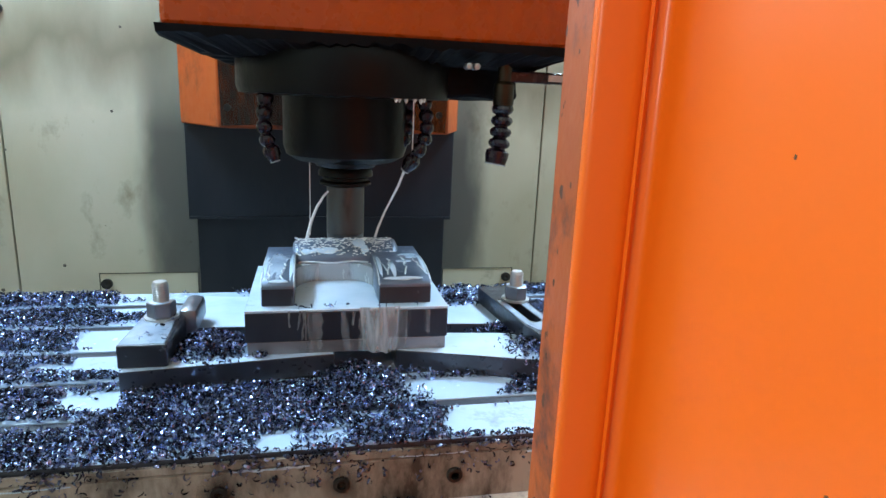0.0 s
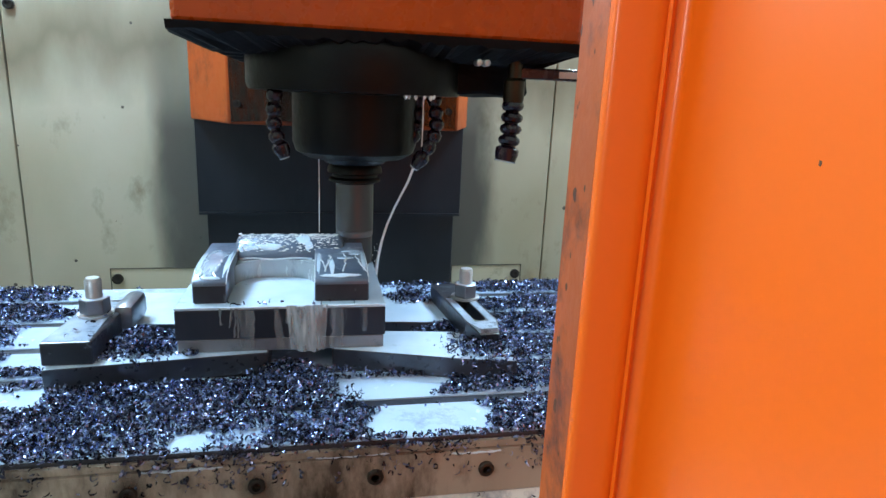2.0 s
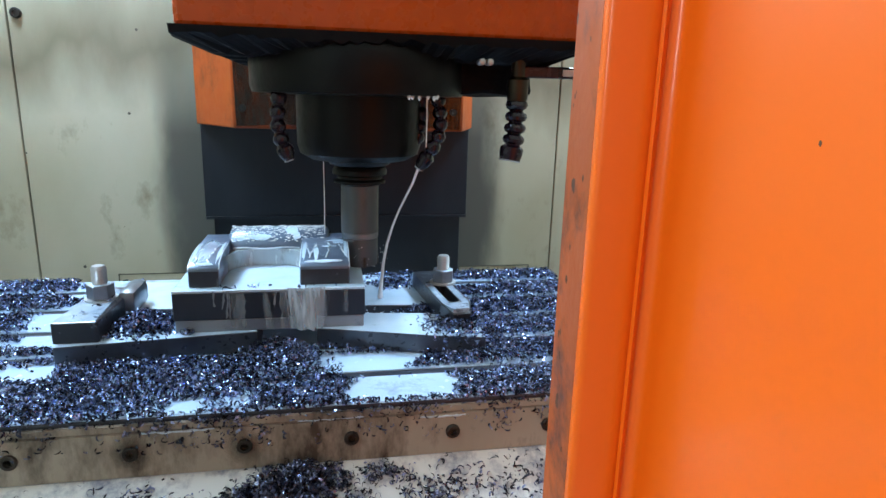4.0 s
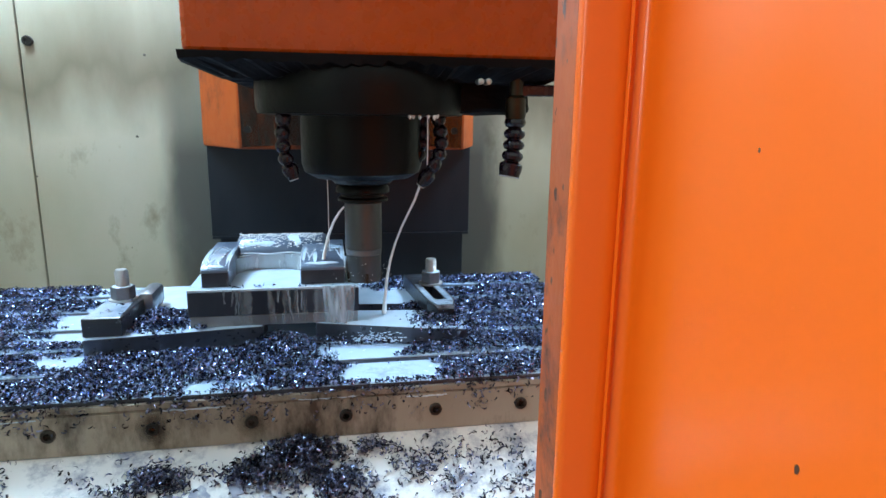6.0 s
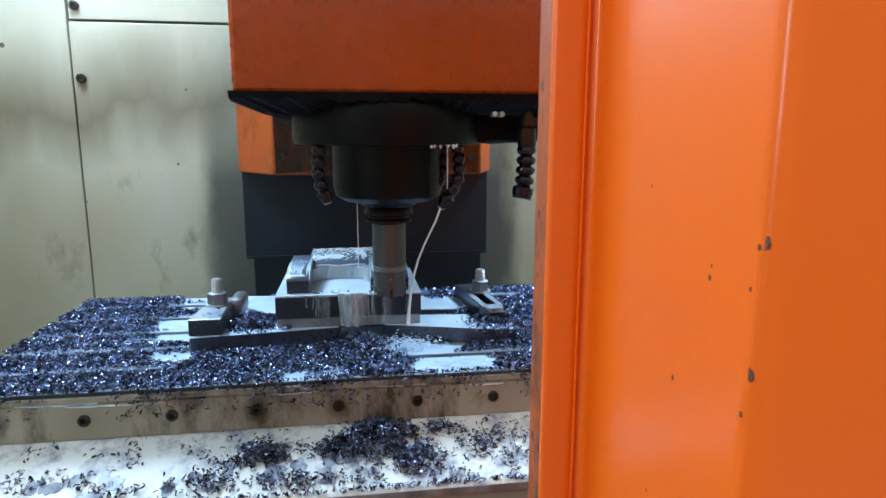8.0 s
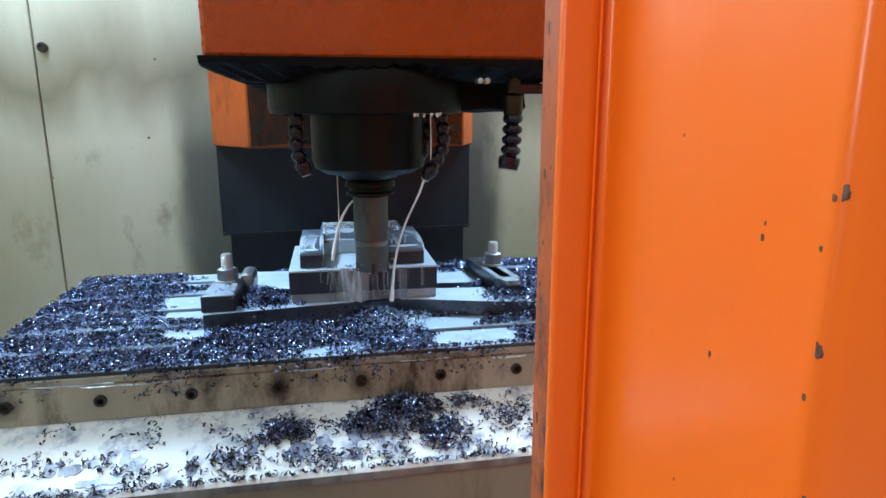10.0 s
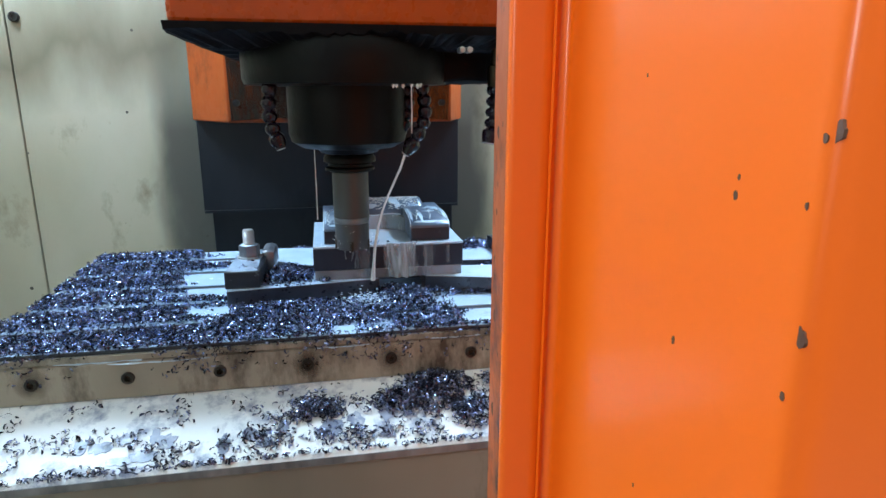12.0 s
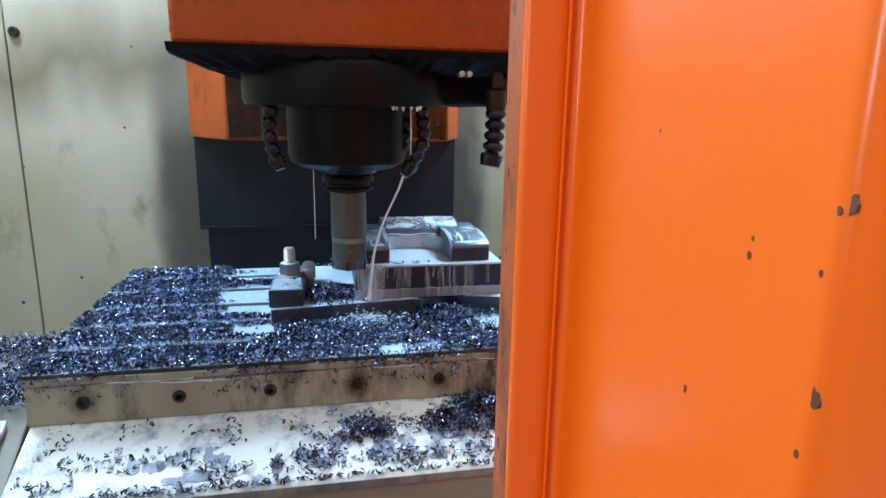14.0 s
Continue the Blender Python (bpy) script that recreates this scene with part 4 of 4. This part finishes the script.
for cx, cy, hx, hy, z, n, top in ((-0.158, -0.168, 0.050, 0.034, 0.9240, 1500, 0.022), (-0.215, -0.15, 0.02, 0.05, 0.951, 14, 0.002), (0.0, -0.186, 0.10, 0.006, 0.978, 16, 0.002), (-0.20, -0.20, 0.03, 0.012, 0.9240, 25, 0.004),
                                  (0.235, -0.205, 0.045, 0.050, 0.9250, 800, 0.012), (0.17, -0.01, 0.040, 0.030, 0.9245, 420, 0.006), (0.07, -0.165, 0.03, 0.014, 0.9245, 80, 0.008), (0.0, -0.20, 0.04, 0.014, 0.903, 260, 0.015),
                                  (-0.105, -0.198, 0.008, 0.004, 0.926, 24, 0.004), (0.195, -0.13, 0.035, 0.03, 0.918, 300, 0.010), (0.27, -0.13, 0.03, 0.06, 0.903, 500, 0.012), (0.19, 0.05, 0.06, 0.03, 0.902, 350, 0.006)):
    for _ in range(n):
        x, y = q.gauss(cx, hx * 0.55), q.gauss(cy, hy * 0.5)
        e = ((x - cx) / hx) ** 2 + ((y - cy) / hy) ** 2
        if e > 2.2 or (-0.123 < x < 0.113 and -0.195 < y < 0.003 and z < 0.97):
            continue
        spots.append((x, y, z + max(0.0, 1 - e) * q.random() * top))
swarf("plate_swarf", spots, CHIP, "blue-black curled steel chips heaped between the support plates", 22)

# chips on the sloping apron
def on_apron(x, f):
    return (x, FY - 0.001 + f * (AY - FY), 0.833 + f * (AZ - 0.833) + 0.0015)
spots = []
# centre along x and down the slope, half sizes, number, height
CLUMPS = [(0.030, 0.30, 0.060, 0.34, 1500, 0.020), (0.075, 0.62, 0.040, 0.26, 520, 0.010), (-0.02, 0.40, 0.040, 0.2, 420, 0.009), (-0.125, 0.42, 0.042, 0.22, 620, 0.010), (0.17, 0.45, 0.05, 0.3, 240, 0.004), (0.26, 0.5, 0.07, 0.35, 120, 0.003), (0.115, 0.20, 0.04, 0.13, 130, 0.005), (-0.08, 0.80, 0.04, 0.12, 140, 0.004), (-0.19, 0.72, 0.05, 0.2, 110, 0.003)]
for cx, cf, hx, hf, n, high in CLUMPS:
    for _ in range(n):
        x, f = q.gauss(cx, hx * 0.5), q.gauss(cf, hf * 0.5)
        e = ((x - cx) / hx) ** 2 + ((f - cf) / hf) ** 2
        if 0.01 < f < 0.99 and e < 1.9 and noise.noise((x * 60, f * 6, 1.0)) > -0.10 - 0.5 * max(0.0, 1 - e):
            p = on_apron(x, f)
            spots.append((p[0], p[1], p[2] + q.random() * high * max(0.05, 1 - e)))
for _ in range(4200):
    x, f = q.uniform(X0 + 0.01, X1 + 0.09), q.random() ** 0.6
    if noise.noise((x * 26, f * 4.5, 5.0)) > 0.04:
        spots.append(on_apron(x, f))
for _ in range(650):
    spots.append(on_apron(q.uniform(X0 + 0.01, X1 + 0.09), q.uniform(0.955, 1.0)))
swarf("apron_swarf", spots, CHIP_DARK, "dark curled steel chips clinging to the white apron", 23, (0.0040, 0.0082))

# blue-grey smears of wet fines low on the apron
smears = root("wet_smears", "blue-grey smears of wet metal fines on the apron", "stain")
MOVING.append(smears)
tilt = math.degrees(math.atan2(0.833 - AZ, FY - AY))
for k in range(20):
    x, f = q.uniform(-0.47, 0.02), q.uniform(0.55, 0.85)
    w, h = q.uniform(0.005, 0.014), q.uniform(0.006, 0.012)
    rim = []
    for i in range(20):
        a = 2 * math.pi * i / 20
        g = 1 + 0.6 * noise.noise((math.cos(a) * 1.6, math.sin(a) * 1.6, k * 2.7)) + 0.3 * noise.noise((math.cos(a) * 5, math.sin(a) * 5, k * 1.3))
        rim.append((w * g * math.cos(a), h * g * math.sin(a)))
    p = on_apron(x, f)
    part("smear", prism(rim, "z", -0.0003, 0.0003, 0, pose(p[0], p[1], p[2] - 0.0014, tilt, 0, 0)), SMEAR, smears)

# chips hanging over the front band of the table
spots = []
for _ in range(1500):
    x = q.uniform(X0, X1)
    if noise.noise((x * 16, 0.5, 7.0)) > q.uniform(-0.5, 0.35):
        spots.append((x, FY - 0.004, TZ - 0.004 - q.random() ** 2.2 * 0.035))
swarf("band_swarf", spots, CHIP_DARK, "dark steel chips hanging on the table's front band", 24)
spots = []
for _ in range(7000):
    x, y = q.uniform(-0.85, X0 - 0.004), q.uniform(-0.345, -0.115)
    spots.append((x, y, 0.853 + q.random() ** 1.5 * 0.02))
for _ in range(1800):
    x = q.uniform(-0.85, X0 - 0.03)
    f = q.random() ** 1.6
    spots.append((x, -0.35 - 0.11 * f, 0.84 - 0.07 * f))
swarf("cover_swarf", spots, CHIP, "blue-black steel chips heaped on the way cover", 25)

# pale foam left along the front band
foam = root("dried_foam", "pale wavy line of dried coolant foam along the table", "dried coolant")
MOVING.append(foam)
for x0, x1, z in ((-0.43, -0.33, 0.8835), (-0.37, -0.25, 0.8795), (-0.12, -0.05, 0.882), (0.16, 0.21, 0.879), (0.03, 0.10, 0.8845)):
    n = 14
    pts = [(x0 + (x1 - x0) * i / n, FY - 0.0022, z + 0.0014 * noise.noise((x0 * 50 + i * 0.55, 1, 2)) - 0.0008 * math.sin(math.pi * i / n)) for i in range(n + 1)]
    part("foam_line", tube(pts, [0.0006 + 0.0022 * abs(noise.noise((i * 0.8, x0 * 30, 4))) for i in range(n + 1)], 6), FILM, foam, smooth=True)

# ---- coolant ----
def runs(name, lines, label, material):
    """Thin raised runs of milky coolant over the steel."""
    thing = root(name, label, "coolant")
    MOVING.append(thing)
    for pts, r in lines:
        part("trickle", tube(pts, r, 6), material, thing, smooth=True)
lines = []
for k in range(8):
    x, z = q.choice((-0.07, -0.055, -0.03, 0.0, 0.008, 0.015, 0.03, 0.06, 0.09)) + q.uniform(-0.006, 0.006), 0.9765
    pts = []
    zend = q.uniform(0.926, 0.955)
    drift = q.uniform(-0.0012, 0.0012)
    while z > zend:
        pts.append((x, -0.1924, z))
        z -= 0.004
        x += drift * 0.6 + q.uniform(-0.0009, 0.0009)
    lines.append((pts, [q.uniform(0.0007, 0.0019) for _ in pts]))
runs("coolant_runs", lines, "thin grey coolant running down the side of the workpiece", STREAK)
lines = []
def lobe_z(y):
    t = max(0, min(1, (y + 0.178) / 0.062))
    return 0.9995 + 0.0135 * math.sin(math.acos(max(-1, min(1, 1 - t))))
for x0 in (-0.098, -0.074, 0.036, 0.05, 0.066, 0.082):
    pts = []
    y = -0.10
    x = x0
    yend = q.uniform(-0.177, -0.15)
    while y > yend:
        pts.append((x, y, lobe_z(y) - 0.0002))
        y -= 0.007
        x += q.uniform(-0.003, 0.003)
    lines.append((pts, [q.uniform(0.0006, 0.0018) for _ in pts]))
for x in (-0.1035, -0.0675, 0.0305, 0.092):
    pts = [(x, -0.178 + 0.0075 * k, lobe_z(-0.178 + 0.0075 * k)) for k in range(12)]
    lines.append((pts, 0.0009))
lines.append(([(-0.064 + 0.009 * k, -0.0772, 1.0015 + 0.001 * math.sin(k)) for k in range(11)], 0.0014))
lines.append(([(-0.118 + 0.02 * k, -0.1935, 0.9765) for k in range(12)], 0.0009))
runs("coolant_runs", lines, "milky coolant running down the steel workpiece", RUNNEL)
# spatter of coolant drops on the bridge and legs
bm = bmesh.new()
for _ in range(520):
    x, y = q.uniform(-0.068, 0.060), q.uniform(-0.074, -0.034)
    t = max(0, min(1, (y + 0.077) / 0.040))
    z = 1.0005 + 0.0245 * math.sin(math.acos(max(-1, min(1, 1 - t))))
    r = q.uniform(0.0006, 0.0019)
    bmesh.ops.create_icosphere(bm, subdivisions=1, radius=r, matrix=Matrix.Translation((x, y, z)) @ Matrix.Diagonal((q.uniform(0.8, 1.8), 1, 0.5, 1)))
MOVING.append(tagged(part("coolant_drops", bm, COOLANT, None, "", True), "milky coolant drops spattered on the milled bridge", "coolant", kind="stuff"))

# streams from the nozzles, and drips off the spindle
st = root("coolant_stream", "thin curved stream of milky coolant from a hose nozzle", "coolant stream", "coolant streams")
part("jet", tube([(0.0735, -0.059, 1.1205), (0.068, -0.051, 1.101), (0.061, -0.042, 1.083), (0.052, -0.031, 1.060), (0.044, -0.022, 1.036), (0.0375, -0.015, 1.010), (0.033, -0.010, 0.983), (0.030, -0.006, 0.950), (0.0285, -0.004, 0.926)], [0.0018, 0.0018, 0.0016, 0.0016, 0.0017, 0.0019, 0.0021, 0.0025, 0.004], 10), COOLANT, st, smooth=True)
dr = root("coolant_drip", "thin thread of coolant dripping off the spindle", "coolant stream", "coolant streams")
part("thread", tube([(-0.049, -0.04, 1.13), (-0.0488, -0.04, 1.08), (-0.049, -0.04, 1.03)], 0.0006, 8), COOLANT, dr, smooth=True)

dr2 = root("coolant_drip", "thin thread of coolant dripping off the manifold", "coolant stream", "coolant streams")
part("thread", tube([(0.082, -0.07, 1.214), (0.0825, -0.07, 1.18), (0.082, -0.07, 1.15)], 0.0008, 8), COOLANT, dr2, smooth=True)
drops = root("coolant_beads", "row of coolant beads hanging under the spindle flange", "coolant")
for k in range(6):
    part("bead", lathe([(0.0005, 0.004), (0.0022, 0.001), (0.0025, -0.001), (0.0008, -0.004)], 8, pose(0.052 + 0.0075 * k + 0.003 * math.sin(5 * k), -0.125 + 0.004 * k, 1.2128 + 0.0016 * math.sin(3 * k))), COOLANT, drops, smooth=True)
jet = root("coolant_stream", "stream of milky coolant thrown off the spinning cutter", "coolant stream", "coolant streams")
part("jet", tube([(-0.024, -0.012, 1.086), (-0.031, -0.013, 1.078), (-0.040, -0.014, 1.063), (-0.048, -0.015, 1.043), (-0.054, -0.016, 1.018), (-0.058, -0.016, 0.994)], [0.0014, 0.0018, 0.002, 0.0022, 0.0024, 0.003], 10), COOLANT, jet, smooth=True)
spray = bmesh.new()
for _ in range(60):
    a, rr = q.uniform(0, 6.283), 0.026 + abs(q.gauss(0, 0.011))
    bmesh.ops.create_icosphere(spray, subdivisions=1, radius=q.uniform(0.0003, 0.0010), matrix=Matrix.Translation((rr * math.cos(a), rr * math.sin(a), 0.979 + abs(q.gauss(0, 0.014)))))
tagged(part("coolant_spray", spray, COOLANT, None, "", True), "fine spray of coolant drops round the cutter", "coolant", kind="stuff")
splash = bmesh.new()
for _ in range(560):
    x, y = q.gauss(0.022, 0.022), q.gauss(-0.045, 0.014)
    bmesh.ops.create_icosphere(splash, subdivisions=1, radius=q.uniform(0.0005, 0.0016), matrix=Matrix.Translation((x, y, 0.903 + abs(q.gauss(0, 0.006)))) @ Matrix.Diagonal((q.uniform(0.8, 2.2), 1, 0.6, 1)))
tagged(part("coolant_splash", splash, FILM, None, "", True), "pale splash of coolant where the stream lands", "coolant", kind="stuff")
# a veil of coolant that pours over the front of the workpiece and wanders along it
curtain = root("coolant_curtain", "milky veil of coolant pouring down the workpiece", "coolant")
bm = bmesh.new()
front, rear = [], []
for i in range(13):
    u = i / 12
    line, back = [], []
    for k in range(9):
        v = k / 8
        x = (u - 0.5) * (0.046 - 0.008 * v) + 0.004 * v * noise.noise((v * 3, u, 2.0))
        y = -0.1946 - 0.0065 * math.sin(math.pi * u) * (0.3 + 0.7 * v) - 0.0012 * noise.noise((u * 6, v * 2, 5.0))
        z = 0.9785 - (0.054 + 0.004 * noise.noise((u * 5, 1.0, 1.0))) * v
        line.append(bm.verts.new((x, y, z)))
        back.append(bm.verts.new((x, y + 0.0008, z)))
    front.append(line)
    rear.append(back)
for rows in (front, rear):
    for a, b in zip(rows, rows[1:]):
        for k in range(8):
            bm.faces.new((a[k], a[k + 1], b[k + 1], b[k]))
bmesh.ops.recalc_face_normals(bm, faces=bm.faces)
part("veil", bm, VEIL, curtain, smooth=True)
POUR = [(0, 0.03), (2.5, 0.02), (3.2, 0.03), (5.5, 0.06), (6.1, 0.088), (6.6, 0.08), (7.2, 0.04), (8.0, 0.0), (8.7, -0.045), (10.8, 0.004), (11.5, 0.018), (12.0, 0.013), (12.6, 0.037), (13.2, -0.08), (14, -0.098)]
SWING = [(0, 0), (0.5, -12), (0.9, -90), (5.5, -95), (6.0, -20), (6.3, 0), (6.6, -14), (7.0, -90), (8.1, -85), (8.5, -45), (8.7, -35), (10.4, -10), (10.8, 0), (11.1, -4), (11.5, -85), (14, -95)]


# ---- what moves ----
def motions():
    for ob in MOVING:
        base = ob.matrix_basis.copy()
        walk(ob, [(t, Matrix.Translation((x, y, 0)) @ base) for t, x, y in TABLE])
    stops = [t for t, x, y in TABLE]
    for_t = sorted(set(stops + [t for t, x in POUR]))
    walk(curtain, [(t, Matrix.Translation((float(np.interp(t, stops, [x for _, x, y in TABLE]) + np.interp(t, [p[0] for p in POUR], [p[1] for p in POUR])),
                                           float(np.interp(t, stops, [y for _, x, y in TABLE])), 0))) for t in for_t])
    walk(jet, [(t, pose(0, 0, 0, 0, 0, a)) for t, a in SWING])
    walk(tool, [(k * 0.1, pose(0, 0, 0, 0, 0, -83 * k)) for k in range(141)])


motions()
